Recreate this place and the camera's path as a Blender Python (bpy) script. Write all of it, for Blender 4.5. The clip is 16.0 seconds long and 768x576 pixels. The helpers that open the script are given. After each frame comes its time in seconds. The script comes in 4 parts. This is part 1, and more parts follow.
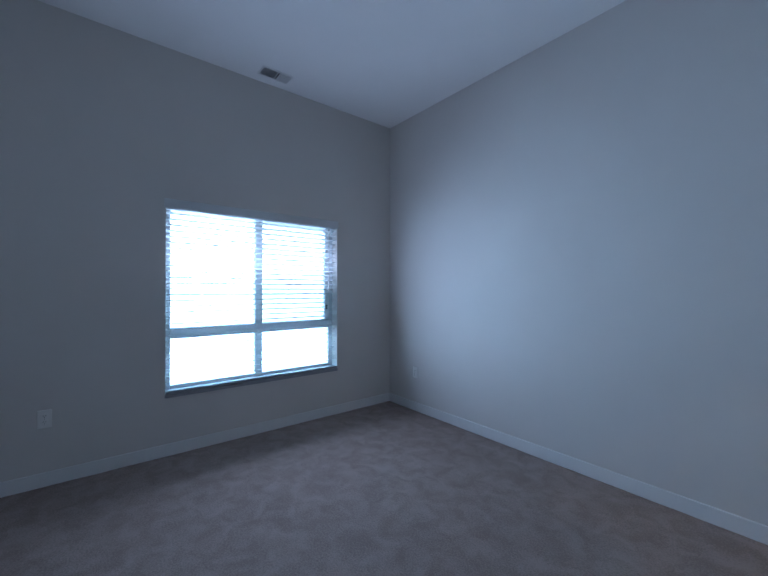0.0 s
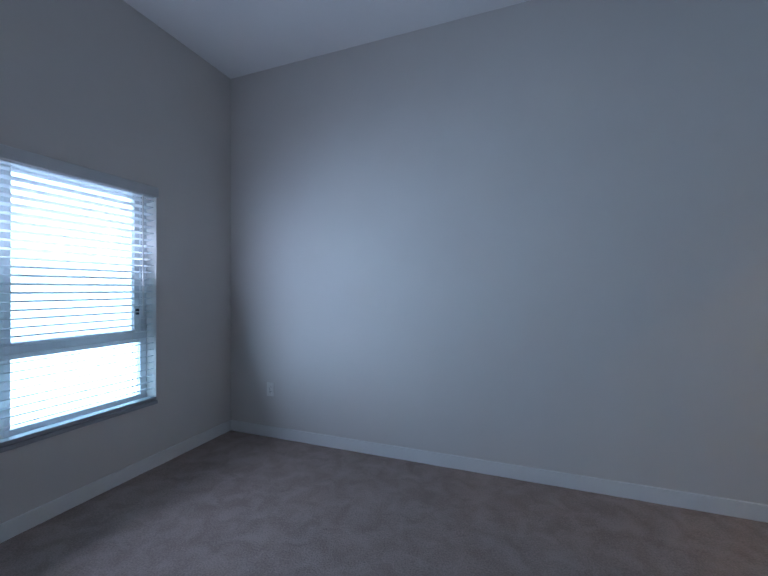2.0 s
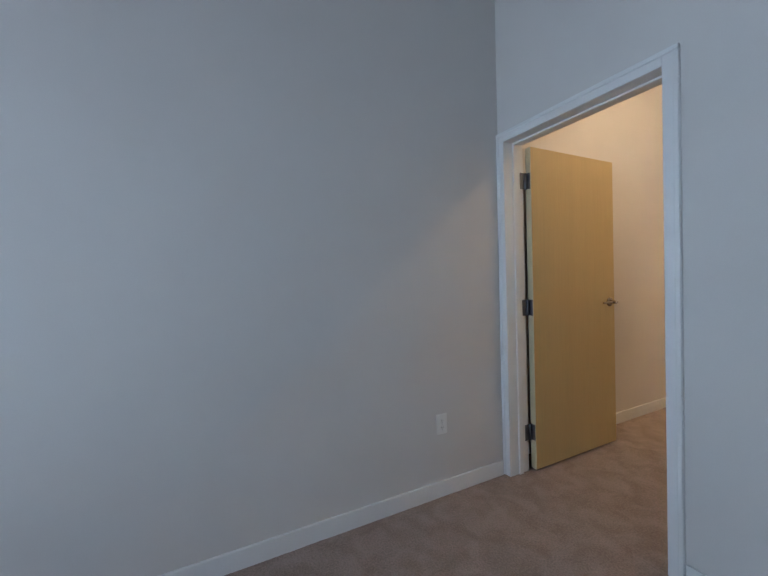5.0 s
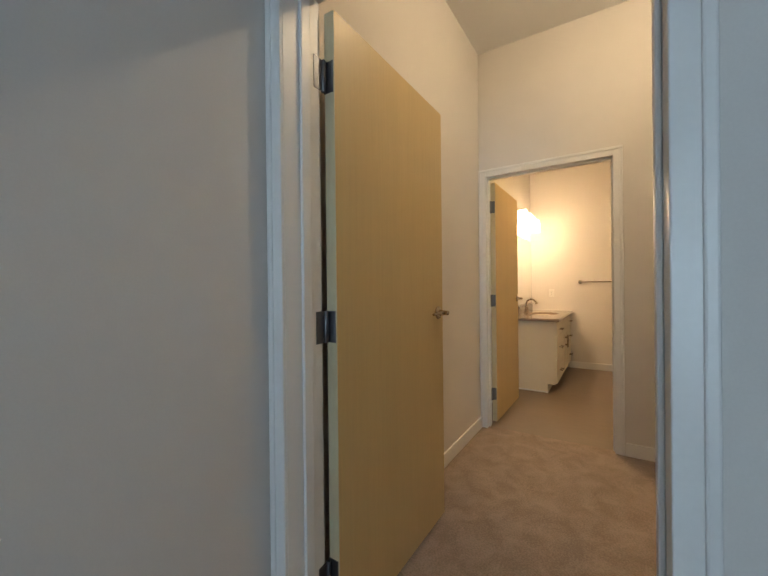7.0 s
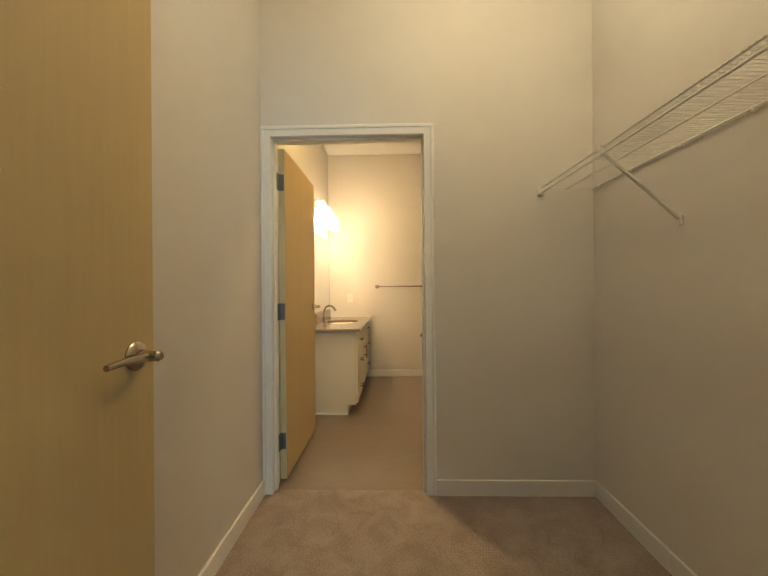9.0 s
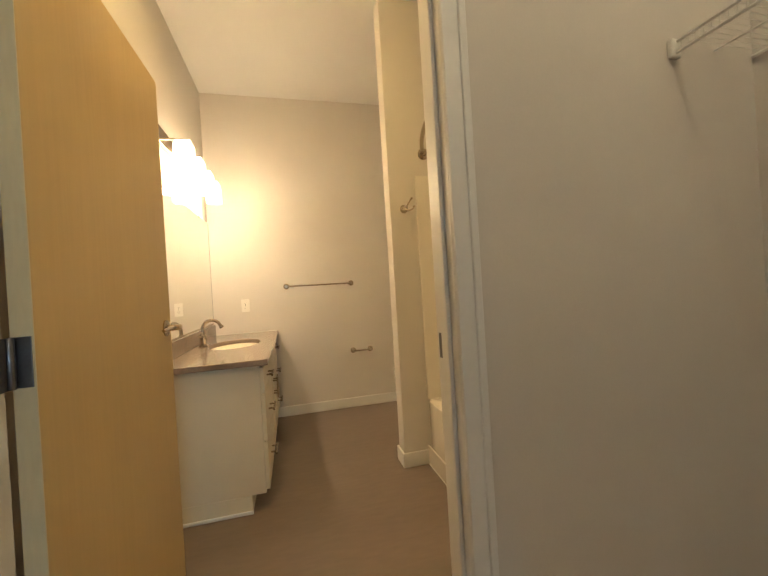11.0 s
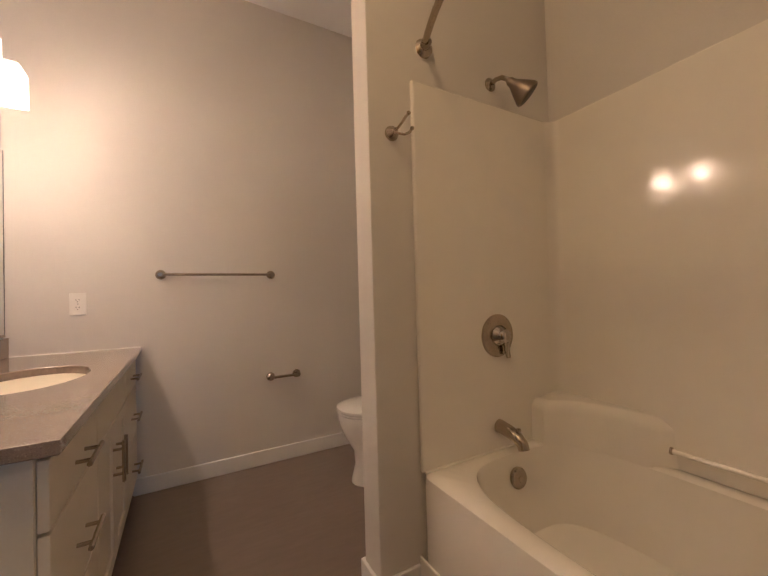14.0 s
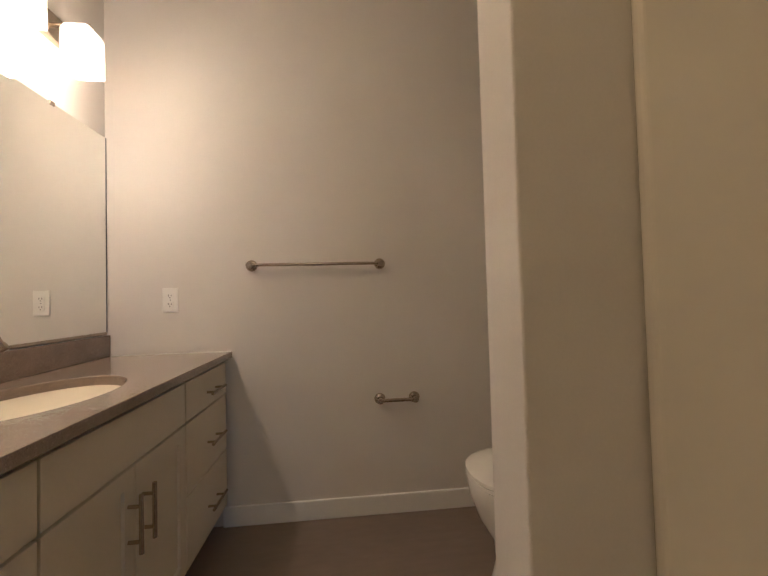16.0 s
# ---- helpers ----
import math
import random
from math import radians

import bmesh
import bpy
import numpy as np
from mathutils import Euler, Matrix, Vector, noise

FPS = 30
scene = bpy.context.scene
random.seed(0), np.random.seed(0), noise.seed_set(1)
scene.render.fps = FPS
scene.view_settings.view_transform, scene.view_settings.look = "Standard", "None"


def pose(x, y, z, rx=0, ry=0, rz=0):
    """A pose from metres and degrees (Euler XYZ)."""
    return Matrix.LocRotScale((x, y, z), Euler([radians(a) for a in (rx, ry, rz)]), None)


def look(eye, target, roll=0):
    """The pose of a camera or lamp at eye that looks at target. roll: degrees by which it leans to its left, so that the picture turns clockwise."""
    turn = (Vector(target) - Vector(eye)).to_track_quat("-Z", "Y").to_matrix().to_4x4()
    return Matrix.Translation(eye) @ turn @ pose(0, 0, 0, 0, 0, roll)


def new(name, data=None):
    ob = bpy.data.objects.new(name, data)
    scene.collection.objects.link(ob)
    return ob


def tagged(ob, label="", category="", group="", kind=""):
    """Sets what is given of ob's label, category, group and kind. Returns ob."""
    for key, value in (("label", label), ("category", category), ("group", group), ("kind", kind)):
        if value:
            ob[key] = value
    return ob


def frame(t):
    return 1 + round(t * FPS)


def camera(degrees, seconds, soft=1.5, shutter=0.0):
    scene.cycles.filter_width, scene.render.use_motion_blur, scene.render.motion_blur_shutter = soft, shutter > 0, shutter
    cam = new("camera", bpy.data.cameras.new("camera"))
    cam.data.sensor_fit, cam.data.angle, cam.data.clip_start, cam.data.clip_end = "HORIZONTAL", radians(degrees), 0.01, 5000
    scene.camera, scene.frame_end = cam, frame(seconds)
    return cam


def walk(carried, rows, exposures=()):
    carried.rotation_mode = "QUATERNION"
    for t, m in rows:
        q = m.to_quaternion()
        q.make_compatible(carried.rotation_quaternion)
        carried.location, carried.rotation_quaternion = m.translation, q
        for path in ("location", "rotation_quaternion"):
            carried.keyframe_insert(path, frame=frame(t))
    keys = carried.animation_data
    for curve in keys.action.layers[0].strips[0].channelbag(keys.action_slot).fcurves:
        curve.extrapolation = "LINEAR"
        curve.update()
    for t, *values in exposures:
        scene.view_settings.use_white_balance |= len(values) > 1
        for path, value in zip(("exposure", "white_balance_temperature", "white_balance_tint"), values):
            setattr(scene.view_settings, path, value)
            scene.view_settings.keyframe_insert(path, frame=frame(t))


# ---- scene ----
# ---- camera and walk ----
cam = camera(93.6, 16.0, soft=1.5)
PATH = [
    (0, (-1.078, -2.592, 1.252), (-2.639, -1.342, 1.258), 0.1),
    (0.5, (-1.264, -2.535, 1.265), (-2.659, -1.103, 1.273), 0.5),
    (1, (-1.452, -2.562, 1.213), (-2.646, -0.958, 1.243), 0.1),
    (1.5, (-1.697, -2.557, 1.218), (-2.629, -0.787, 1.226), -0.3),
    (2, (-1.852, -2.481, 1.221), (-2.553, -0.608, 1.228), -0.1),
    (2.5, (-2.0, -2.484, 1.203), (-2.402, -0.525, 1.226), -0.3),
    (3, (-2.033, -2.45, 1.227), (-2.167, -0.454, 1.229), -0.9),
    (3.5, (-2.055, -2.355, 1.184), (-1.909, -0.36, 1.189), -0.8),
    (4, (-1.990, -2.182, 1.242), (-1.602, -0.222, 1.206), -1.2),
    (6.4, (-1.046, -0.988, 1.177), (0.465, 0.322, 1.166), -0.9),
    (6.5, (-1.003, -0.953, 1.168), (0.541, 0.318, 1.154), -0.7),
    (7, (-0.698, -0.824, 1.159), (0.989, 0.25, 1.154), -0.6),
    (7.5, (-0.45, -0.716, 1.161), (1.363, 0.128, 1.166), -0.4),
    (8, (-0.228, -0.627, 1.175), (1.694, -0.076, 1.182), -0.4),
    (8.5, (-0.051, -0.622, 1.162), (1.93, -0.346, 1.177), -0.5),
    (9, (0.187, -0.645, 1.17), (2.186, -0.595, 1.174), -0.5),
    (9.5, (0.479, -0.627, 1.16), (2.475, -0.756, 1.164), -0.1),
    (10, (0.828, -0.616, 1.144), (2.812, -0.867, 1.157), 0.2),
    (10.1, (0.9, -0.602, 1.155), (2.881, -0.883, 1.155), -0.7),
    (12.5, (2.229, -0.421, 1.099), (4.055, -1.234, 1.146), -1.6),
    (13, (2.324, -0.459, 1.094), (4.082, -1.412, 1.135), -1.7),
    (13.5, (2.427, -0.495, 1.059), (4.143, -1.522, 1.105), -1.6),
    (14, (2.608, -0.542, 1.055), (4.355, -1.516, 1.089), -1.6),
    (14.5, (2.799, -0.622, 1.033), (4.622, -1.444, 1.101), -1.3),
    (15, (2.948, -0.676, 1.033), (4.837, -1.332, 1.087), -1.4),
    (15.5, (3.094, -0.767, 1.032), (5.04, -1.224, 1.082), -0.8),
    (16, (3.251, -0.885, 1.034), (5.241, -1.083, 1.087), -1.5),
]
walk(cam, [(t, look(eye, target, roll)) for t, eye, target, roll in PATH],
     exposures=[(0.0, 6.0, 4920, 11), (2.0, 5.9, 5200, 13), (3.0, 6.04, 5600, 17), (4.2, 6.28, 5650, 14), (6.5, 6.1, 5900, 9), (8.0, 6.1, 6050, 0), (10.2, 6.15, 5550, -5), (12.5, 5.72, 5550, 14), (14.0, 5.5, 4980, 18), (15.0, 5.4, 4900, 18), (16.0, 5.28, 4700, 9)])

# light, door and blind settings
SKY = 0.010
DAYLIGHT = 0.54
SLAT_FILL = 0.34
LAMP = 0.075
BULB_LAMP = 1.0
VANITY_POINT = 0.43
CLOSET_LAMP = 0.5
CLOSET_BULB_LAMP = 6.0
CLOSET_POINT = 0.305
BATH_LAMP = 2.45
LAMP_COLOR = (1.0, 0.64, 0.345)
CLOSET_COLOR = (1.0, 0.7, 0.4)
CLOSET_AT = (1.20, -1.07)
BATH_AT = (2.95, -0.34)
DOOR2_W = 0.79
DOOR2_A = -0.5
SLAT_TILT = -9
MIRROR_TOP = 1.8

# ---- world, sun, exposure ----
world = bpy.data.worlds.new("sky")
scene.world = world
world.use_nodes = True
wn = world.node_tree
sky = wn.nodes.new("ShaderNodeTexSky")
sky.sky_type = "NISHITA"
sky.sun_disc = False
sky.sun_elevation = radians(38)
sky.sun_rotation = radians(110)
wn.links.new(sky.outputs[0], wn.nodes["Background"].inputs[0])
wn.nodes["Background"].inputs[1].default_value = SKY
sun_data = bpy.data.lights.new("sun", "SUN")
sun_data.energy, sun_data.angle, sun_data.color = 0.15, radians(0.5), (1.0, 0.95, 0.88)
sun = new("sun", sun_data)
sun.matrix_basis = look((20, 8, 20), (20 - math.sin(radians(110)) * 1.0, 8 - math.cos(radians(110)), 20 - math.tan(radians(38))))

# lamps added at the window's opening for the sky's light: one behind the slats, one before them for their upward bounce
# into the room
for size_y, size_z, power, color, eye, target in (
        (1.50, 1.46, DAYLIGHT, (0.64, 0.89, 1.0), (-4.390, -1.435, 1.18), (-3.390, -1.435, 1.25)),
        (1.44, 1.36, SLAT_FILL, (0.84, 0.88, 1.0), (-4.186, -1.435, 1.18), (-3.186, -1.435, 1.50))):
    day_data = bpy.data.lights.new("daylight_fill", "AREA")
    day_data.shape, day_data.size, day_data.size_y = "RECTANGLE", size_y, size_z
    day_data.energy, day_data.color = power, color
    new("daylight_fill", day_data).matrix_basis = look(eye, target)

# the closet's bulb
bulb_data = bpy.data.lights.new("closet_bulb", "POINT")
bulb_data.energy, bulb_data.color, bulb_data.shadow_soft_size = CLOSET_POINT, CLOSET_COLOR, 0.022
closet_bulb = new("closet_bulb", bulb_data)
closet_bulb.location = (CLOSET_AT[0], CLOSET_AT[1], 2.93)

# the four bulbs of the vanity light
VANITY_XS = [3.875 + i * 0.27 for i in range(4)]
for vx in VANITY_XS:
    d = bpy.data.lights.new("vanity_bulb", "POINT")
    d.energy, d.color, d.shadow_soft_size = VANITY_POINT, LAMP_COLOR, 0.036
    new("vanity_bulb", d).location = (vx, 0.086, 1.966)

# ---- materials ----
def material(name, color, rough=0.5, metal=0.0, vary=0.12, scale=6.0, fine=60.0, bump=0.05, stretch=(1, 1, 1), spec=0.5, coat=0.0, dark=None, depth=0.003, span=(0.7, 1.3), warp=0.0):
    m = bpy.data.materials.new(name)
    m.use_nodes = True
    nt = m.node_tree
    b = nt.nodes["Principled BSDF"]
    b.inputs["Roughness"].default_value = rough
    b.inputs["Metallic"].default_value = metal
    b.inputs["Specular IOR Level"].default_value = spec
    b.inputs["Coat Weight"].default_value = coat
    tc = nt.nodes.new("ShaderNodeTexCoord")
    mp = nt.nodes.new("ShaderNodeMapping")
    mp.inputs["Scale"].default_value = stretch
    nt.links.new(tc.outputs["Object"], mp.inputs[0])
    big = nt.nodes.new("ShaderNodeTexNoise")
    big.inputs["Scale"].default_value, big.inputs["Detail"].default_value, big.inputs["Distortion"].default_value = scale, 7, warp
    small = nt.nodes.new("ShaderNodeTexNoise")
    small.inputs["Scale"].default_value, small.inputs["Detail"].default_value = fine, 4
    for n in (big, small):
        nt.links.new(mp.outputs[0], n.inputs["Vector"])
    add = nt.nodes.new("ShaderNodeMath")
    add.operation = "ADD"
    nt.links.new(big.outputs[0], add.inputs[0])
    nt.links.new(small.outputs[0], add.inputs[1])
    ramp = nt.nodes.new("ShaderNodeMapRange")
    ramp.inputs["From Min"].default_value, ramp.inputs["From Max"].default_value = span
    nt.links.new(add.outputs[0], ramp.inputs[0])
    mix = nt.nodes.new("ShaderNodeMix")
    mix.data_type = "RGBA"
    lo = dark or tuple(c * (1 - vary) for c in color)
    hi = tuple(min(1, c * (1 + vary)) for c in color)
    mix.inputs["A"].default_value, mix.inputs["B"].default_value = (*lo, 1), (*hi, 1)
    nt.links.new(ramp.outputs[0], mix.inputs["Factor"])
    nt.links.new(mix.outputs["Result"], b.inputs["Base Color"])
    if bump:
        bp = nt.nodes.new("ShaderNodeBump")
        bp.inputs["Strength"].default_value, bp.inputs["Distance"].default_value = bump, depth
        nt.links.new(add.outputs[0], bp.inputs["Height"])
        nt.links.new(bp.outputs[0], b.inputs["Normal"])
    return m


WALL = material("greige wall paint", (0.64, 0.615, 0.585), 0.72, vary=0.025, scale=2.0, fine=220, bump=0.10, spec=0.3, depth=0.0015)
CEIL = material("white ceiling paint", (0.80, 0.80, 0.79), 0.9, vary=0.02, scale=3, fine=260, bump=0.12, spec=0.2, depth=0.0015)
TRIM = material("white trim enamel", (0.74, 0.74, 0.73), 0.38, vary=0.02, scale=9, fine=90, bump=0.03)
CARPET = material("taupe cut pile carpet", (0.335, 0.275, 0.248), 0.95, vary=0.10, scale=8.5, fine=120, bump=0.9, spec=0.1, dark=(0.258, 0.210, 0.190), depth=0.006, span=(0.80, 1.20), warp=0.6)
VINYL = material("brown sheet vinyl", (0.20, 0.158, 0.132), 0.34, vary=0.08, scale=3.5, fine=40, bump=0.04, stretch=(1, 0.25, 1), spec=0.4)
VENEER = material("maple door veneer", (0.50, 0.37, 0.165), 0.42, vary=0.045, scale=3.0, fine=38, bump=0.04, stretch=(2.4, 2.4, 0.10), coat=0.05)
DOOR_EDGE = material("pale door edge", (0.56, 0.50, 0.33), 0.5, vary=0.06, scale=8, fine=80, bump=0.03, stretch=(1, 1, 0.2))
NICKEL = material("brushed nickel", (0.43, 0.37, 0.295), 0.22, 1.0, vary=0.06, scale=20, fine=300, bump=0.03)
STEEL = material("satin steel hinge", (0.17, 0.18, 0.205), 0.42, 1.0, vary=0.08, scale=30, fine=200, bump=0.03)
CHROME = material("polished nickel", (0.45, 0.41, 0.36), 0.12, 1.0, vary=0.04, scale=20, fine=150, bump=0.0)
PLASTIC = material("white plastic plate", (0.78, 0.77, 0.74), 0.35, vary=0.02, scale=30, fine=90, bump=0.0)
SLOT = material("dark slot", (0.02, 0.02, 0.02), 0.6, vary=0.2, bump=0.0)
VOID = material("dark duct", (0.03, 0.03, 0.035), 0.8, vary=0.2, bump=0.0)
ACRYLIC = material("white moulded acrylic", (0.80, 0.768, 0.705), 0.11, vary=0.015, scale=1.6, fine=9, bump=0.05, coat=0.6, depth=0.01)
PORCELAIN = material("glazed white porcelain", (0.80, 0.79, 0.76), 0.08, vary=0.015, scale=4, fine=30, bump=0.0, coat=0.4)
CABINET = material("cream painted cabinet", (0.70, 0.645, 0.51), 0.42, vary=0.02, scale=6, fine=120, bump=0.03)
WIRE = material("white vinyl coated wire", (0.72, 0.71, 0.68), 0.42, vary=0.03, scale=40, fine=120, bump=0.0)
VINYL_WHITE = material("white vinyl window frame", (0.74, 0.76, 0.78), 0.4, vary=0.02, scale=12, fine=80, bump=0.02)
ASPHALT = material("sunlit pale concrete lot", (0.42, 0.42, 0.41), 0.9, vary=0.12, scale=0.5, fine=9, bump=0.2)
GRASS = material("dry pale grass", (0.30, 0.30, 0.20), 0.95, vary=0.25, scale=0.2, fine=6, bump=0.4)
RUBBER = material("black rubber", (0.03, 0.03, 0.03), 0.7, vary=0.2, bump=0.1)
# the grey holds the dark shade line along the window's foot
RAIL = material("vinyl rail greyed for shade", (0.30, 0.31, 0.33), 0.45, vary=0.04, scale=20, fine=90, bump=0.02)
# nickel with the shower head's dark reflections put into its colour
HEAD = material("brushed nickel darkened for reflections", (0.24, 0.195, 0.155), 0.40, 1.0, vary=0.06, scale=20, fine=300, bump=0.03)
FACE = material("dark brown rubber nozzles", (0.055, 0.042, 0.034), 0.5, vary=0.2, scale=60, fine=300, bump=0.1)
CAULK = material("white caulk", (0.75, 0.74, 0.70), 0.5, vary=0.04, scale=40, fine=150, bump=0.05)


def quartz():
    m = material("brown speckled quartz", (0.25, 0.196, 0.155), 0.16, vary=0.12, scale=14, fine=120, bump=0.0, coat=0.3)
    nt = m.node_tree
    b = nt.nodes["Principled BSDF"]
    base = b.inputs["Base Color"].links[0].from_socket
    tc = [n for n in nt.nodes if n.type == "TEX_COORD"][0]
    for size, cut, tone in ((220, 0.24, (0.10, 0.07, 0.055, 1)), (170, 0.17, (0.46, 0.39, 0.32, 1)), (330, 0.25, (0.38, 0.30, 0.24, 1))):
        v = nt.nodes.new("ShaderNodeTexVoronoi")
        v.inputs["Scale"].default_value = size
        nt.links.new(tc.outputs["Object"], v.inputs["Vector"])
        lt = nt.nodes.new("ShaderNodeMapRange")
        lt.inputs["From Min"].default_value, lt.inputs["From Max"].default_value = cut, cut + 0.1
        lt.inputs["To Min"].default_value, lt.inputs["To Max"].default_value = 0.34, 0.0
        nt.links.new(v.outputs["Distance"], lt.inputs[0])
        mx = nt.nodes.new("ShaderNodeMix")
        mx.data_type = "RGBA"
        nt.links.new(lt.outputs[0], mx.inputs["Factor"])
        nt.links.new(base, mx.inputs["A"])
        mx.inputs["B"].default_value = tone
        base = mx.outputs["Result"]
    nt.links.new(base, b.inputs["Base Color"])
    return m


QUARTZ = quartz()


def simple(name, color, rough=0.0, metal=0.0, transmission=0.0, emit=None, power=0.0):
    m = bpy.data.materials.new(name)
    m.use_nodes = True
    b = m.node_tree.nodes["Principled BSDF"]
    b.inputs["Base Color"].default_value = (*color, 1)
    b.inputs["Roughness"].default_value, b.inputs["Metallic"].default_value = rough, metal
    b.inputs["Transmission Weight"].default_value = transmission
    if emit:
        b.inputs["Emission Color"].default_value, b.inputs["Emission Strength"].default_value = (*emit, 1), power
    return m


MIRROR = simple("silvered mirror", (0.90, 0.91, 0.88), 0.0, 1.0)
GLASS = simple("clear glass", (0.97, 0.99, 0.99), 0.0, 0.0, 1.0)
BULB = simple("lit bulb", (0.9, 0.88, 0.82), 0.3, emit=LAMP_COLOR, power=BULB_LAMP)


def lit_glass(name, color, power, clear):
    """Frosted glass that glows and lets part of the bulb's light straight through."""
    m = simple(name, (0.9, 0.88, 0.82), 0.3, emit=color, power=power)
    nt = m.node_tree
    t = nt.nodes.new("ShaderNodeBsdfTransparent")
    mx = nt.nodes.new("ShaderNodeMixShader")
    mx.inputs[0].default_value = clear
    nt.links.new(nt.nodes["Principled BSDF"].outputs[0], mx.inputs[1])
    nt.links.new(t.outputs[0], mx.inputs[2])
    nt.links.new(mx.outputs[0], nt.nodes["Material Output"].inputs[0])
    return m


GLOW = lit_glass("lit frosted glass", LAMP_COLOR, LAMP, 0.6)
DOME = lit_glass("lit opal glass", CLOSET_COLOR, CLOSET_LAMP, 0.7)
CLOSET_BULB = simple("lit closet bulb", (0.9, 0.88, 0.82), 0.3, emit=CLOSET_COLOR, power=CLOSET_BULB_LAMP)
BATH_DOME = simple("lit warm opal glass", (0.9, 0.88, 0.82), 0.3, emit=(1.0, 0.585, 0.205), power=BATH_LAMP)
CAR_GLASS = simple("tinted car glass", (0.03, 0.04, 0.05), 0.08)


def slat_material():
    m = material("white faux wood slat", (0.74, 0.75, 0.75), 0.45, vary=0.02, scale=20, fine=120, bump=0.02, stretch=(1, 0.1, 1))
    nt = m.node_tree
    b = nt.nodes["Principled BSDF"]
    t = nt.nodes.new("ShaderNodeBsdfTranslucent")
    t.inputs[0].default_value = (0.75, 0.78, 0.80, 1)
    mx = nt.nodes.new("ShaderNodeMixShader")
    mx.inputs[0].default_value = 0.30
    nt.links.new(b.outputs[0], mx.inputs[1])
    nt.links.new(t.outputs[0], mx.inputs[2])
    nt.links.new(mx.outputs[0], nt.nodes["Material Output"].inputs[0])
    return m


SLAT = slat_material()


def screen_mesh():
    m = material("grey insect screen mesh", (0.10, 0.12, 0.13), 0.8, vary=0.05, scale=30, fine=200, bump=0.0)
    nt = m.node_tree
    t = nt.nodes.new("ShaderNodeBsdfTransparent")
    mx = nt.nodes.new("ShaderNodeMixShader")
    mx.inputs[0].default_value = 0.66
    nt.links.new(nt.nodes["Principled BSDF"].outputs[0], mx.inputs[1])
    nt.links.new(t.outputs[0], mx.inputs[2])
    nt.links.new(mx.outputs[0], nt.nodes["Material Output"].inputs[0])
    return m


SCREEN = screen_mesh()


# ---- builders ----
def thing(name, loc, label="", category="", group="", kind=""):
    e = new(name)
    e.location = loc
    e.empty_display_size = 0.05
    return tagged(e, label, category, group, kind)


def part(name, bm, mat, parent=None, label="", smooth=False):
    me = bpy.data.meshes.new(name)
    if smooth:
        for f in bm.faces:
            f.smooth = True
    bmesh.ops.recalc_face_normals(bm, faces=bm.faces)
    bm.to_mesh(me)
    bm.free()
    me.materials.append(mat)
    ob = new(name, me)
    if smooth:
        me.set_sharp_from_angle(angle=radians(38))
    if parent:
        ob.parent = parent
        if parent.type == "EMPTY":
            ob.matrix_parent_inverse = Matrix.Translation(parent.location).inverted()
    if label:
        ob["label"] = label
    return ob


def box(x0, x1, y0, y1, z0, z1, bevel=0.0, bm=None, turn=None, segments=2):
    b = bmesh.new()
    g = bmesh.ops.create_cube(b, size=1)["verts"]
    sx, sy, sz = abs(x1 - x0), abs(y1 - y0), abs(z1 - z0)
    for v in g:
        v.co = Vector((v.co.x * sx, v.co.y * sy, v.co.z * sz))
    if bevel:
        bmesh.ops.bevel(b, geom=b.edges[:], offset=min(bevel, min(sx, sy, sz) * 0.45), segments=segments, affect="EDGES", profile=0.5)
    m = Matrix.Translation(((x0 + x1) / 2, (y0 + y1) / 2, (z0 + z1) / 2))
    if turn:
        m = m @ turn
    bmesh.ops.transform(b, matrix=m, verts=b.verts)
    return merge(bm, b)


def merge(bm, b):
    if bm is None:
        return b
    me = bpy.data.meshes.new("tmp")
    b.to_mesh(me)
    b.free()
    bm.from_mesh(me)
    bpy.data.meshes.remove(me)
    return bm


def frame_axes(d):
    d = Vector(d).normalized()
    a = d.orthogonal().normalized()
    return a, d.cross(a).normalized()


def lathe(origin, axis, profile, segs=24, bm=None):
    """A turned shape: profile of (distance along the axis, radius)."""
    b = bmesh.new()
    o, d = Vector(origin), Vector(axis).normalized()
    u, w = frame_axes(d)
    rings = []
    for h, r in profile:
        rings.append([b.verts.new(o + d * h + (u * math.cos(k * math.tau / segs) + w * math.sin(k * math.tau / segs)) * max(r, 1e-5)) for k in range(segs)])
    for p, q in zip(rings, rings[1:]):
        for k in range(segs):
            b.faces.new((p[k], p[(k + 1) % segs], q[(k + 1) % segs], q[k]))
    b.faces.new(rings[0])
    b.faces.new(rings[-1])
    return merge(bm, b)


def tube(points, radius, segs=10, bm=None, taper=1.0):
    """A round bar swept along points."""
    b = bmesh.new()
    pts = [Vector(p) for p in points]
    rings = []
    u = None
    for i, p in enumerate(pts):
        d = (pts[min(i + 1, len(pts) - 1)] - pts[max(i - 1, 0)]).normalized()
        if u is None:
            u = d.orthogonal().normalized()
        u = (u - d * u.dot(d)).normalized()
        w = d.cross(u)
        r = radius * (1 + (taper - 1) * i / (len(pts) - 1))
        rings.append([b.verts.new(p + (u * math.cos(k * math.tau / segs) + w * math.sin(k * math.tau / segs)) * r) for k in range(segs)])
    for p, q in zip(rings, rings[1:]):
        for k in range(segs):
            b.faces.new((p[k], p[(k + 1) % segs], q[(k + 1) % segs], q[k]))
    b.faces.new(rings[0])
    b.faces.new(rings[-1])
    return merge(bm, b)


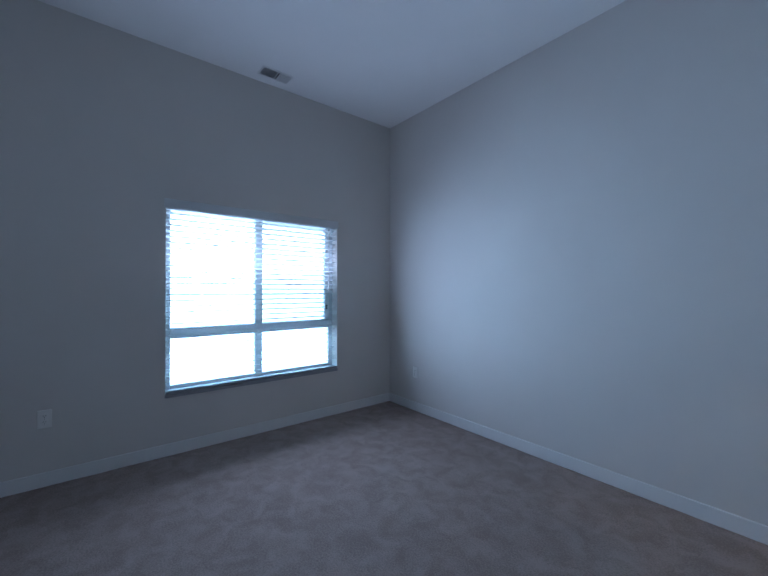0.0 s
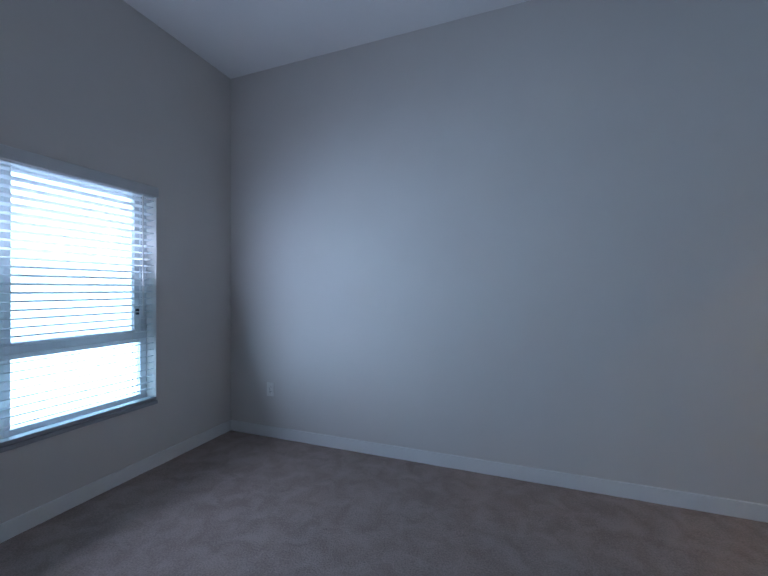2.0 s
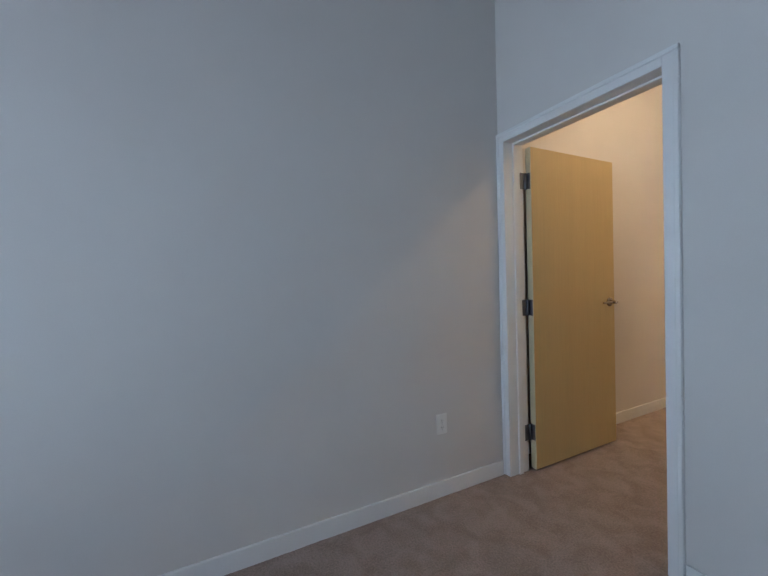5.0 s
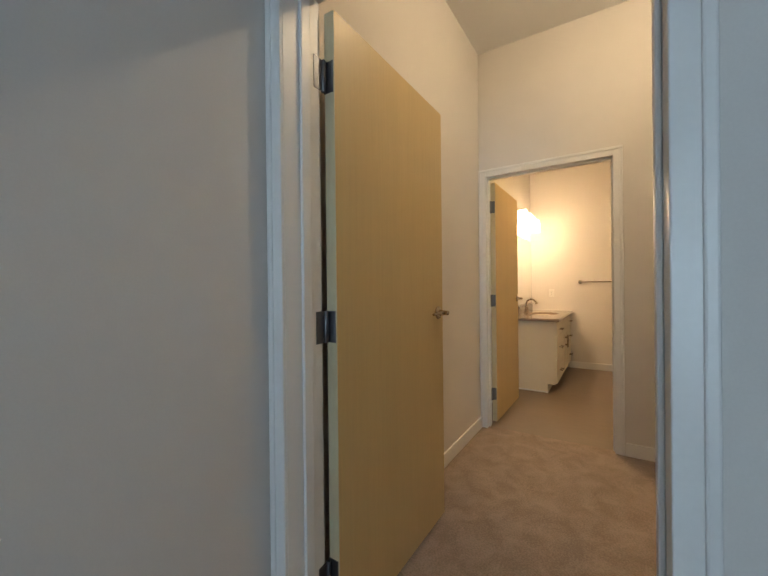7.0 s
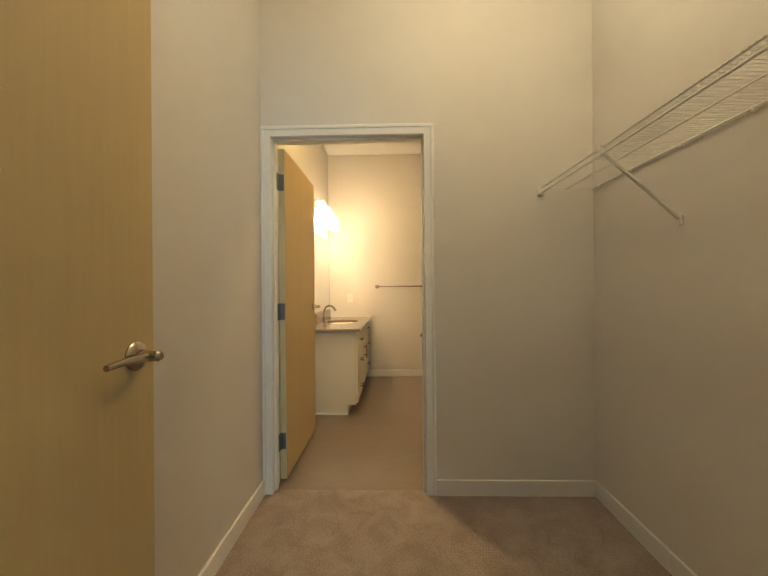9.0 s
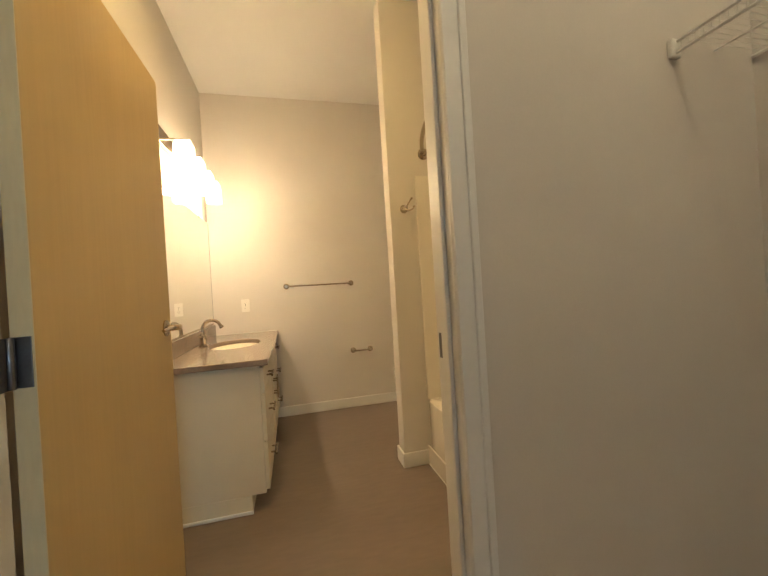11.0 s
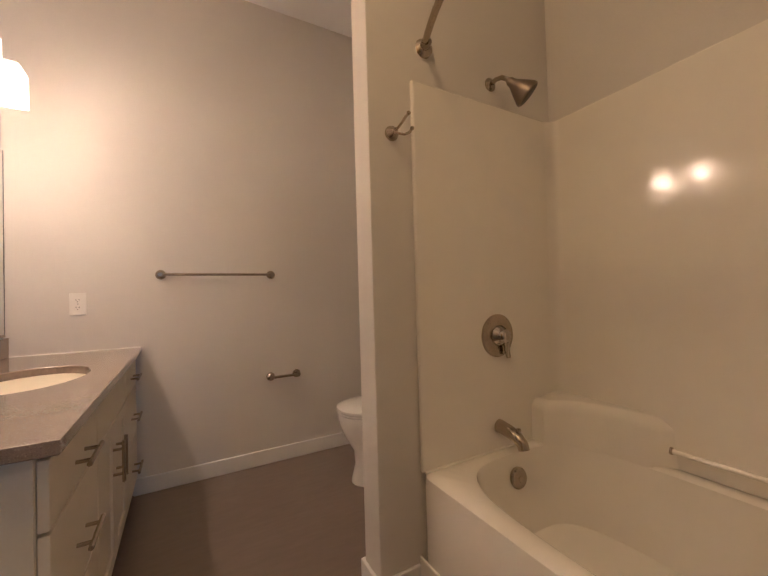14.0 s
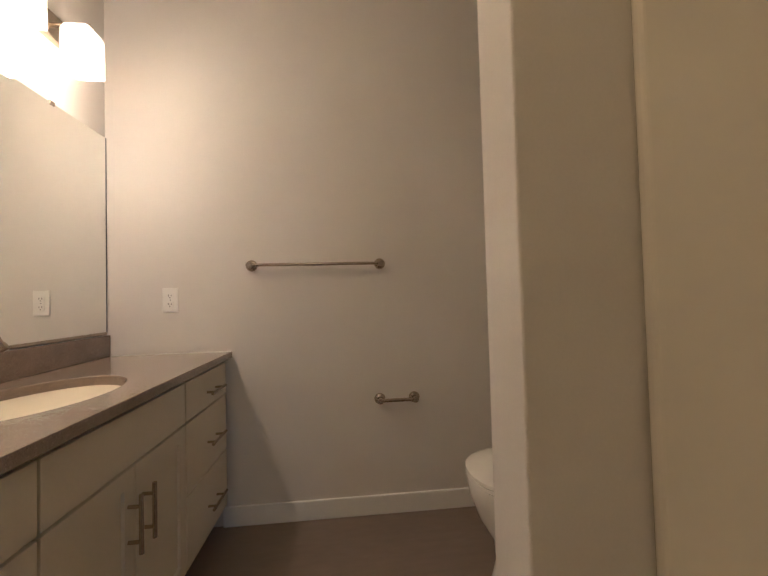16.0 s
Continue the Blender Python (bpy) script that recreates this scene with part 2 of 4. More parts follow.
def arc(center, a, b, start, end, n=10):
    c, a, b = Vector(center), Vector(a), Vector(b)
    return [c + a * math.cos(radians(start + (end - start) * i / n)) + b * math.sin(radians(start + (end - start) * i / n)) for i in range(n + 1)]


def oval(cx, cy, z, a, b, n=48, power=2.0):
    """A closed loop between an ellipse (power 2) and a rounded rectangle (higher powers)."""
    out = []
    for k in range(n):
        t = math.tau * (k + 0.5) / n
        c, s = math.cos(t), math.sin(t)
        if power > 2:
            q = (abs(c) ** power + abs(s) ** power) ** (-1 / power)
            c, s = c * q, s * q
        out.append(Vector((cx + a * c, cy + b * s, z)))
    return out


def loft(loops, caps=(True, True), bm=None):
    b = bmesh.new()
    rings = [[b.verts.new(p) for p in lp] for lp in loops]
    n = len(rings[0])
    for p, q in zip(rings, rings[1:]):
        for k in range(n):
            b.faces.new((p[k], p[(k + 1) % n], q[(k + 1) % n], q[k]))
    if caps[0]:
        b.faces.new(rings[0])
    if caps[1]:
        b.faces.new(rings[-1])
    return merge(bm, b)


def structure(name, bm, mat, label, smooth=False):
    return tagged(part(name, bm, mat, None, "", smooth), label, name.split("_")[0], "", "structure")


# ---- the shell ----
H = 3.065            # ceiling
HB = 2.965           # bathroom ceiling
LOW = -0.06          # foot of the walls, under the floor finish
XW, XD, XC, XB, XE = -4.21, 0.0, 2.24, 2.355, 5.012   # window wall, bedroom door wall, bath door wall (two faces), far bath wall
TD = 0.145           # thickness of the bedroom door wall
YC, YCS = 0.107, -1.775   # closet north and south
YB, YBS = 0.215, -2.08     # bathroom north and south
PX0, PX1, PY = 3.705, 3.823, -1.110   # partition beside the tub
YS = -3.9            # bedroom south
D1 = (-0.895, -0.055, 2.045)   # bedroom door opening: y from, y to, height
D2 = (-0.825, 0.050, 2.045)    # bathroom door opening
WIN = (-2.18, -0.69, 0.455, 1.905)   # window opening: y from, y to, sill, head


def wall_x(name, x0, x1, y0, y1, holes, mat, label):
    """A wall across x with rectangular holes (y from, y to, z from, z to)."""
    bm = None
    y = y0
    for a, b, lo, hi in sorted(holes):
        bm = box(x0, x1, y, a, LOW, H, bm=bm)
        if lo > 0:
            bm = box(x0, x1, a, b, LOW, lo, bm=bm)
        bm = box(x0, x1, a, b, hi, H, bm=bm)
        y = b
    bm = box(x0, x1, y, y1, LOW, H, bm=bm)
    return structure(name, bm, mat, label)


wall_x("wall_west", XW - 0.17, XW, YS - 0.15, 0.15, [WIN], WALL, "greige painted bedroom wall with a wide window opening")
wall_x("wall_door", XD, XD + TD, YS - 0.15, YCS - 0.0, [], WALL, "greige painted wall between bedroom and closet")
wall_x("wall_door_2", XD, XD + TD, YCS, YC, [(D1[0] - 0.02, D1[1] + 0.02, 0, D1[2] + 0.02)], WALL, "greige painted wall with the closet doorway")
structure("wall_north", box(XW, XD + 0.0, 0, 0.15, LOW, H), WALL, "long greige painted bedroom wall with two outlets")
structure("wall_south", box(XW, XD, YS - 0.15, YS, LOW, H), WALL, "greige painted bedroom wall")
structure("wall_closet_north", box(XD + TD, XC, YC, YC + 0.12, LOW, H), WALL, "greige painted closet wall beside the open door")
structure("wall_closet_south", box(XD + TD, XC, YCS - 0.12, YCS, LOW, H), WALL, "greige painted closet wall carrying a wire shelf")
wall_x("wall_bath_door", XC, XB, YBS - 0.12, YB + 0.12, [(D2[0] - 0.02, D2[1] + 0.02, 0, D2[2] + 0.02)], WALL, "greige painted wall with the bathroom doorway")
structure("wall_bath_north", box(XB, XE, YB, YB + 0.12, LOW, H), WALL, "greige painted bathroom wall behind the mirror")
structure("wall_bath_east", box(XE, XE + 0.12, YBS - 0.12, YB + 0.12, LOW, H), WALL, "greige painted bathroom wall with a towel bar")
structure("wall_bath_south", box(XB, XE, YBS - 0.12, YBS, LOW, H), WALL, "greige painted bathroom wall behind the tub")
structure("wall_partition", box(PX0, PX1, YBS, PY, LOW, H, 0.004), WALL, "narrow greige wall between bathtub and toilet")
structure("ceiling_roof", box(XC, XE + 0.12, YBS - 0.12, YB + 0.12, H + 0.15, H + 0.2), CEIL, "plain cover above the bathroom ceiling")
structure("ceiling_bedroom", box(XW - 0.17, XD + TD, YS - 0.15, 0.15, H, H + 0.15), CEIL, "white painted bedroom ceiling")
structure("ceiling_closet", box(XD + TD, XC, YCS - 0.12, YC + 0.12, H, H + 0.15), CEIL, "white painted closet ceiling")
structure("ceiling_bath", box(XB, XE, YBS, YB, HB, H + 0.15), CEIL, "white painted bathroom ceiling")


def carpet(x0, x1, y0, y1, step, bm):
    b = bmesh.new()
    nx, ny = round((x1 - x0) / step), round((y1 - y0) / step)
    vs = []
    for i in range(nx + 1):
        row = []
        for j in range(ny + 1):
            x, y = x0 + (x1 - x0) * i / nx, y0 + (y1 - y0) * j / ny
            row.append(b.verts.new((x, y, 0.0025 * noise.noise((x * 7, y * 7, 0)) + 0.0015 * noise.noise((x * 23, y * 23, 3)) - 0.001)))
        vs.append(row)
    for i in range(nx):
        for j in range(ny):
            b.faces.new((vs[i][j], vs[i + 1][j], vs[i + 1][j + 1], vs[i][j + 1])).smooth = True
    return merge(bm, b)


fl = carpet(XW, XD, YS, 0.0, 0.035, None)
fl = carpet(XD, XD + TD, D1[0] - 0.02, D1[1] + 0.02, 0.035, fl)
fl = carpet(XD + TD, XC, YCS, YC, 0.035, fl)
fl = carpet(XC, XC + 0.045, D2[0] - 0.02, D2[1] + 0.02, 0.022, fl)
structure("floor_carpet", fl, CARPET, "taupe cut-pile carpet with footmarks in the nap")
structure("floor_bath", box(XC + 0.045, XE, YBS, YB, -0.06, -0.002), VINYL, "brown sheet vinyl bathroom floor")
structure("floor_slab", box(XW - 0.17, XE + 0.12, YS - 0.15, YB + 0.12, -0.30, -0.07), ASPHALT, "concrete slab under the rooms")


# baseboards
def baseboard(name, x0, x1, y0, y1, label="white painted baseboard along the wall"):
    bm = box(x0, x1, y0, y1, -0.003, BASE, 0.004)
    return structure(name, bm, TRIM, label)


BASE, BT = 0.088, 0.013
baseboard("baseboard_1", XW, XD - 0.02, -BT, 0)
baseboard("baseboard_2", XW, XW + BT, YS, -BT)
baseboard("baseboard_3", XD - BT, XD, YS, D1[0] - 0.062)
baseboard("baseboard_4", XW + BT, XD - BT, YS, YS + BT)
baseboard("baseboard_5", XD + TD, XC - 0.016, YC - BT, YC)
baseboard("baseboard_6", XC - BT, XC, YCS, D2[0] - 0.06)
baseboard("baseboard_7", XD + TD, XC - BT, YCS, YCS + BT)
baseboard("baseboard_8", XE - BT, XE, YBS, -0.29)
baseboard("baseboard_9", PX0, PX1, PY, PY + BT)
baseboard("baseboard_10", PX0 - BT, PX0, -1.270, PY + BT)
baseboard("baseboard_11", PX1, PX1 + BT, YBS, PY + BT)
baseboard("baseboard_12", PX1 + BT, XE - BT, YBS, YBS + BT)
baseboard("baseboard_13", XB, 3.53, YB - BT, YB)


# ---- doors ----
def door_trim(name, xa, xb, d, cw_l, label):
    """Casing on both faces of a wall, the jamb lining and its stop."""
    y0, y1, top = d
    t = thing(name, (xa, (y0 + y1) / 2, 0), label, "door trim", "", "structure")
    for sx, x in ((-1, xa), (1, xb)):
        w = 0.058
        wl = cw_l if sx < 0 else w
        v = 0.006 if sx > 0 else 0.0
        for nm, a, b, c, e in (("casing_side", y1 + v, y1 + wl, 0, top + w), ("casing_side", y0 - w, y0 - v, 0, top + w), ("casing_top", y0 - v, y1 + v, top + v, top + w)):
            bm = box(min(x, x + sx * 0.012), max(x, x + sx * 0.012), a, b, c, e, 0.003)
            if nm == "casing_top":
                bm = box(min(x, x + sx * 0.018), max(x, x + sx * 0.018), a - w, b + wl, top + w - 0.02, top + w + 0.001, 0.004, bm)
            elif a >= y1:
                bm = box(min(x, x + sx * 0.018), max(x, x + sx * 0.018), b - 0.02, b - 0.001, 0, e - 0.02, 0.004, bm)
            else:
                bm = box(min(x, x + sx * 0.018), max(x, x + sx * 0.018), a + 0.001, a + 0.02, 0, e - 0.02, 0.004, bm)
            part(nm, bm, TRIM, t)
    part("jamb_side", box(xa, xb, y1, y1 + 0.018, 0, top, 0.001), TRIM, t)
    part("jamb_side", box(xa, xb, y0 - 0.018, y0, 0, top, 0.001), TRIM, t)
    part("jamb_top", box(xa, xb, y0 - 0.018, y1 + 0.018, top, top + 0.018, 0.001), TRIM, t)
    s0, s1 = xb - 0.085, xb - 0.048
    part("door_stop", box(s0, s1, y1 - 0.011, y1, 0, top, 0.003), TRIM, t)
    part("door_stop", box(s0, s1, y0, y0 + 0.011, 0, top, 0.003), TRIM, t)
    part("door_stop", box(s0, s1, y0 + 0.011, y1 - 0.011, top - 0.011, top, 0.003), TRIM, t)
    part("strike_plate", box(xb - 0.045, xb - 0.012, y0 - 0.001, y0 + 0.0015, 0.96, 1.02, 0.0005), STEEL, t, "small steel strike plate")
    return t


def door(name, pivot, width, angle, label):
    """A flush slab, hinged at pivot and swung: modelled along +x with its hinge edge at x=0, its faces at y -0.02 and 0.02."""
    t = thing(name, (0, 0, 0), label, "door", "", "structure")
    top = 2.032
    part("leaf", box(0.002, width, -0.02, 0.02, 0.012, top, 0.0015), VENEER, t)
    part("edge_band", box(0, 0.003, -0.0195, 0.0195, 0.0125, top - 0.0005, 0.0005), DOOR_EDGE, t, "pale unfinished door edge")
    for z in (0.245, 1.035, 1.825):
        h = lathe((-0.014, 0.012, z - 0.05), (0, 0, 1), [(0, 0.006), (0.002, 0.0075), (0.098, 0.0075), (0.1, 0.006)], 14)
        k = part("hinge", h, STEEL, t, "satin steel butt hinge", True)
        part("hinge_leaf", box(-0.002, 0.0005, -0.016, 0.022, z - 0.05, z + 0.05, 0.0008), STEEL, k)
        part("hinge_leaf", box(-0.056, -0.022, 0.0128, 0.0160, z - 0.05, z + 0.05, 0.0008), STEEL, k)
    for s in (-1, 1):
        hx, hz = width - 0.060, 1.030
        hd = part("door_handle", lathe((hx, s * 0.02, hz), (0, s, 0), [(0, 0.031), (0.004, 0.032), (0.009, 0.028), (0.013, 0.014), (0.045, 0.011), (0.052, 0.012), (0.058, 0.008)], 28), NICKEL, t, "brushed nickel door lever", True)
        lever = [(hx + 0.006, s * 0.052, hz), (hx - 0.03, s * 0.054, hz + 0.001), (hx - 0.07, s * 0.053, hz + 0.002), (hx - 0.115, s * 0.050, hz - 0.002)]
        lb = tube(lever, 0.0085, 12, taper=0.75)
        part("lever", lb, NICKEL, hd, "", True)
    part("latch_plate", box(width - 0.0005, width + 0.0015, -0.013, 0.013, 0.975, 1.035, 0.0005), STEEL, t, "small steel latch plate")
    t.matrix_basis = pose(pivot[0], pivot[1], 0, 0, 0, angle)
    return t


door_trim("trim_1", XD, XD + TD, D1, 0.055, "white painted door casing and jamb in the bedroom corner")
door_trim("trim_2", XC, XB, D2, 0.057, "white painted door casing and jamb of the bathroom doorway")
door("door_1", (0.177, -0.070), 0.831, 0.0, "open flush maple veneer door with lever handle")
door("door_2", (2.379, 0.033), DOOR2_W, DOOR2_A, "open flush maple veneer bathroom door with lever handle")


# ---- bedroom: window, blind, outlets, vent ----
def window():
    y0, y1, z0, z1 = WIN
    w = thing("window_1", (XW - 0.12, (y0 + y1) / 2, z0), "white vinyl slider window over fixed lower panes", "window", "", "structure")
    xo, xi = XW - 0.165, XW - 0.095
    f = 0.045
    my0, my1, r0, r1 = -1.478, -1.413, 0.86, 0.945
    fr = part("window_frame", box(xo, xi, y0, y0 + f, z0, z1, 0.004), VINYL_WHITE, w)
    part("frame_side", box(xo, xi, y1 - f, y1, z0, z1, 0.004), VINYL_WHITE, w)
    part("frame_top", box(xo, xi, y0 + f, y1 - f, z1 - f, z1, 0.004), VINYL_WHITE, w)
    part("frame_bottom", box(xo, xi, y0 + f, y1 - f, z0, z0 + f, 0.004), VINYL_WHITE, w)
    part("rail", box(xo, xi + 0.005, y0 + f, y1 - f, r0, r1, 0.006), VINYL_WHITE, w)
    part("mullion", box(xo + 0.01, xi - 0.005, my0, my1, z0 + f, r0, 0.004), VINYL_WHITE, w)
    part("mullion", box(xo + 0.01, xi, my0, my1, r1, z1 - f, 0.004), VINYL_WHITE, w)
    s = part("sash", box(xo + 0.02, xi - 0.01, y1 - f - 0.035, y1 - f, r1, z1 - f, 0.003), VINYL_WHITE, w, "narrow sliding sash stile")
    part("sash_latch", box(xi - 0.012, xi + 0.006, y1 - f - 0.028, y1 - f - 0.012, 1.05, 1.09, 0.003), SLOT, s, "dark sash latch")
    for a, b, c, d in ((y0 + f, my0, r1, z1 - f), (my1, y1 - f - 0.035, r1, z1 - f), (y0 + f, my0, z0 + f, r0), (my1, y1 - f, z0 + f, r0)):
        p = part("pane", box(xo + 0.030, xo + 0.034, a, b, c, d), GLASS, w, "clear glass pane")
        p.visible_shadow = False
    sc = part("insect_screen", box(xo + 0.016, xo + 0.018, my1 - 0.010, y1 - f, r1 - 0.004, z1 - f + 0.004), SCREEN, w, "fine grey insect screen over the sliding half")
    for a, b in ((my1 - 0.012, my1 + 0.004), (y1 - f - 0.016, y1 - f)):
        part("screen_frame", box(xo + 0.012, xo + 0.022, a, b, r1 - 0.004, z1 - f + 0.004, 0.002), RAIL, sc)
    # sill coloured dark for the shade under the window
    part("window_sill", box(XW - 0.095, XW + 0.010, y0 - 0.004, y1 + 0.004, z0 - 0.024, z0 + 0.002, 0.003), RAIL, w, "thin window sill, its grey standing for the shade line")


def blind():
    y0, y1, z0, z1 = WIN
    b = thing("window_blind", (XW - 0.04, (y0 + y1) / 2, z0), "white two-inch faux wood blind with open slats", "blind")
    xc = XW - 0.034
    part("valance", box(XW - 0.006, XW + 0.008, y0 - 0.012, y1 + 0.012, z1 - 0.045, z1 + 0.026, 0.004), SLAT, b, "white valance along the window head")
    part("headrail", box(XW - 0.062, XW - 0.008, y0 + 0.006, y1 - 0.006, z1 - 0.05, z1 - 0.008, 0.003), SLAT, b)
    top, bottom, pitch = z1 - 0.075, z0 + 0.045, 0.0445
    n = int((top - bottom) / pitch)
    sb = bmesh.new()
    L = (y1 - y0) / 2 - 0.010
    rows = []
    for u, h in ((-0.025, 0.0), (-0.0125, 0.0022), (0, 0.003), (0.0125, 0.0022), (0.025, 0.0)):
        rows.append([sb.verts.new((u, s * L, h)) for s in (-1, 1)] + [sb.verts.new((u, s * L, h - 0.0026)) for s in (1, -1)])
    for p, q in zip(rows, rows[1:]):
        for k in range(4):
            sb.faces.new((p[k], p[(k + 1) % 4], q[(k + 1) % 4], q[k]))
    sb.faces.new(rows[0])
    sb.faces.new(rows[-1])
    bmesh.ops.recalc_face_normals(sb, faces=sb.faces)
    me = bpy.data.meshes.new("slat")
    sb.to_mesh(me)
    sb.free()
    me.materials.append(SLAT)
    rng = random.Random(4)
    for i in range(n + 1):
        o = new("slat", me)
        o.parent = b
        o.matrix_parent_inverse = Matrix.Translation(b.location).inverted()
        o.matrix_basis = pose(xc, (y0 + y1) / 2, top - i * pitch, 0, SLAT_TILT + rng.uniform(-2, 2), 0)
    # rail coloured dark too, as part of that shade line
    part("bottom_rail", box(xc - 0.020, XW + 0.008, y0 + 0.004, y1 - 0.004, z0 + 0.004, z0 + 0.026, 0.004), RAIL, b, "bottom rail, its grey standing for the shade line")
    for y in (y0 + 0.16, (y0 + y1) / 2 - 0.02, y1 - 0.16):
        for s in (-1, 1):
            part("ladder_cord", tube([(xc + s * 0.027, y, z1 - 0.05), (xc + s * 0.027, y, z0 + 0.02)], 0.0011, 5), WIRE, b)
    part("tilt_wand", tube([(XW + 0.006, y1 - 0.10, z1 - 0.05), (XW + 0.010, y1 - 0.10, 1.05)], 0.004, 8), WIRE, b, "clear tilt wand")


def outlet(center, normal, group):
    """A duplex outlet plate, modelled facing -y and turned to its wall."""
    t = thing("wall_outlet", (0, 0, 0), "white duplex outlet with a cover plate on the wall", "outlet", group)
    part("cover_plate", box(-0.035, 0.035, -0.006, 0.0, -0.057, 0.057, 0.003), PLASTIC, t)
    for z in (-0.0195, 0.0195):
        r = part("receptacle", loft([oval(0, 0, 0, 0.0165, 0.0145, 24, 4.0), oval(0, 0, 0.003, 0.016, 0.014, 24, 4.0)]), PLASTIC, t)
        r.matrix_basis = pose(0, -0.0055, z, 90, 0, 0)
        for dx, hh in ((-0.006, 0.004), (0.006, 0.0034)):
            part("slot", box(dx - 0.0012, dx + 0.0012, 0.002 - hh, 0.002 + hh, 0.002, 0.0036), SLOT, r)
        part("ground_hole", lathe((0, -0.0085, 0.002), (0, 0, 1), [(0, 0.0024), (0.0016, 0.0024)], 10), SLOT, r)
    part("screw", lathe((0, -0.0055, 0), (0, -1, 0), [(0, 0.003), (0.0012, 0.0026)], 10), STEEL, t)
    t.matrix_basis = pose(*center, 0, 0, normal)
    return t


def ceiling_vent():
    x0, x1, y0, y1 = -4.105, -3.965, -1.535, -1.270
    t = thing("ceiling_vent", ((x0 + x1) / 2, (y0 + y1) / 2, H), "white two-way louvred ceiling register", "vent")
    z0 = H - 0.012
    part("backing", box(x0 + 0.012, x1 - 0.012, y0 + 0.012, y1 - 0.012, H - 0.003, H - 0.0005), VOID, t, "dark duct behind the louvres")
    for a in ((x0, x1, y0, y0 + 0.014), (x0, x1, y1 - 0.014, y1), (x0, x0 + 0.014, y0 + 0.014, y1 - 0.014), (x1 - 0.014, x1, y0 + 0.014, y1 - 0.014)):
        part("frame", box(*a, z0 + 0.004, H - 0.0005, 0.002), TRIM, t)
    ym = (y0 + y1) / 2
    part("divider", box(x0 + 0.014, x1 - 0.014, ym - 0.004, ym + 0.004, z0 + 0.002, H - 0.003, 0.001), TRIM, t)
    for i in range(16):
        y = y0 + 0.022 + i * (y1 - y0 - 0.044) / 15
        if abs(y - ym) < 0.008:
            continue
        tilt = -42 if y > ym else 42
        part("louvre", box(x0 + 0.014, x1 - 0.014, y - 0.006, y + 0.006, H - 0.0085, H - 0.0075, turn=pose(0, 0, 0, tilt, 0, 0)), TRIM, t)


window()
blind()
outlet((-3.79, 0, 0.392), 0, "bedroom outlets")
outlet((-0.476, 0, 0.410), 0, "bedroom outlets")
outlet((XW, -2.84, 0.425), 90, "bedroom outlets")
ceiling_vent()


# ---- closet: shelf, sprinkler, lamp ----
def wire_shelf():
    z, yf, yb, x0, x1 = 1.725, -1.480, YCS + 0.008, XD + TD + 0.004, XC - 0.004
    t = thing("wire_shelf", ((x0 + x1) / 2, YCS, z), "white ventilated wire shelf on the closet wall", "shelf")
    for nm, y, zz, r in (("front_rod", yf, z, 0.0040), ("front_rod", yf + 0.004, z - 0.030, 0.0042), ("middle_rod", (yf + yb) / 2, z - 0.004, 0.0034), ("back_rod", yb, z - 0.004, 0.0048)):
        part(nm, tube([(x0, y, zz), (x1, y, zz)], r, 8), WIRE, t, "", True)
    cb = tube([(0, yb, z), (0, (yf + yb) / 2, z - 0.0005), (0, yf + 0.006, z), (0, yf - 0.002, z - 0.004), (0, yf + 0.002, z - 0.030)], 0.0009, 5)
    proto = part("cross_wire", cb, WIRE, t)
    n = int((x1 - x0) / 0.0170)
    proto.matrix_basis = Matrix.Translation((x0 + 0.01, 0, 0))
    for i in range(1, n):
        o = new("cross_wire", proto.data)
        o.parent = t
        o.matrix_parent_inverse = proto.matrix_parent_inverse
        o.matrix_basis = Matrix.Translation((x0 + 0.01 + i * 0.0170, 0, 0))
    xb = 1.64
    br = part("brace", tube([(xb, yf + 0.004, z - 0.020), (xb - 0.008, (yf + YCS) / 2, z - 0.160), (xb - 0.016, YCS + 0.012, 1.435)], 0.0080, 10), WIRE, t, "diagonal shelf brace", True)
    part("hook_cap", box(xb - 0.008, xb + 0.008, yf - 0.006, yf + 0.012, z - 0.036, z + 0.008, 0.003), WIRE, br)
    part("wall_foot", box(xb - 0.025, xb - 0.008, YCS, YCS + 0.012, 1.408, 1.446, 0.003), WIRE, br)
    part("end_bracket", box(XC - 0.014, XC, yf - 0.014, yf + 0.018, z - 0.040, z + 0.008, 0.004), PLASTIC, t, "white plastic end bracket")
    for x in (0.45, 0.74, 1.03, 1.33, 1.61, 1.90, 2.17):
        part("wall_clip", box(x - 0.005, x + 0.005, YCS, YCS + 0.014, z - 0.016, z + 0.004, 0.003), PLASTIC, t)


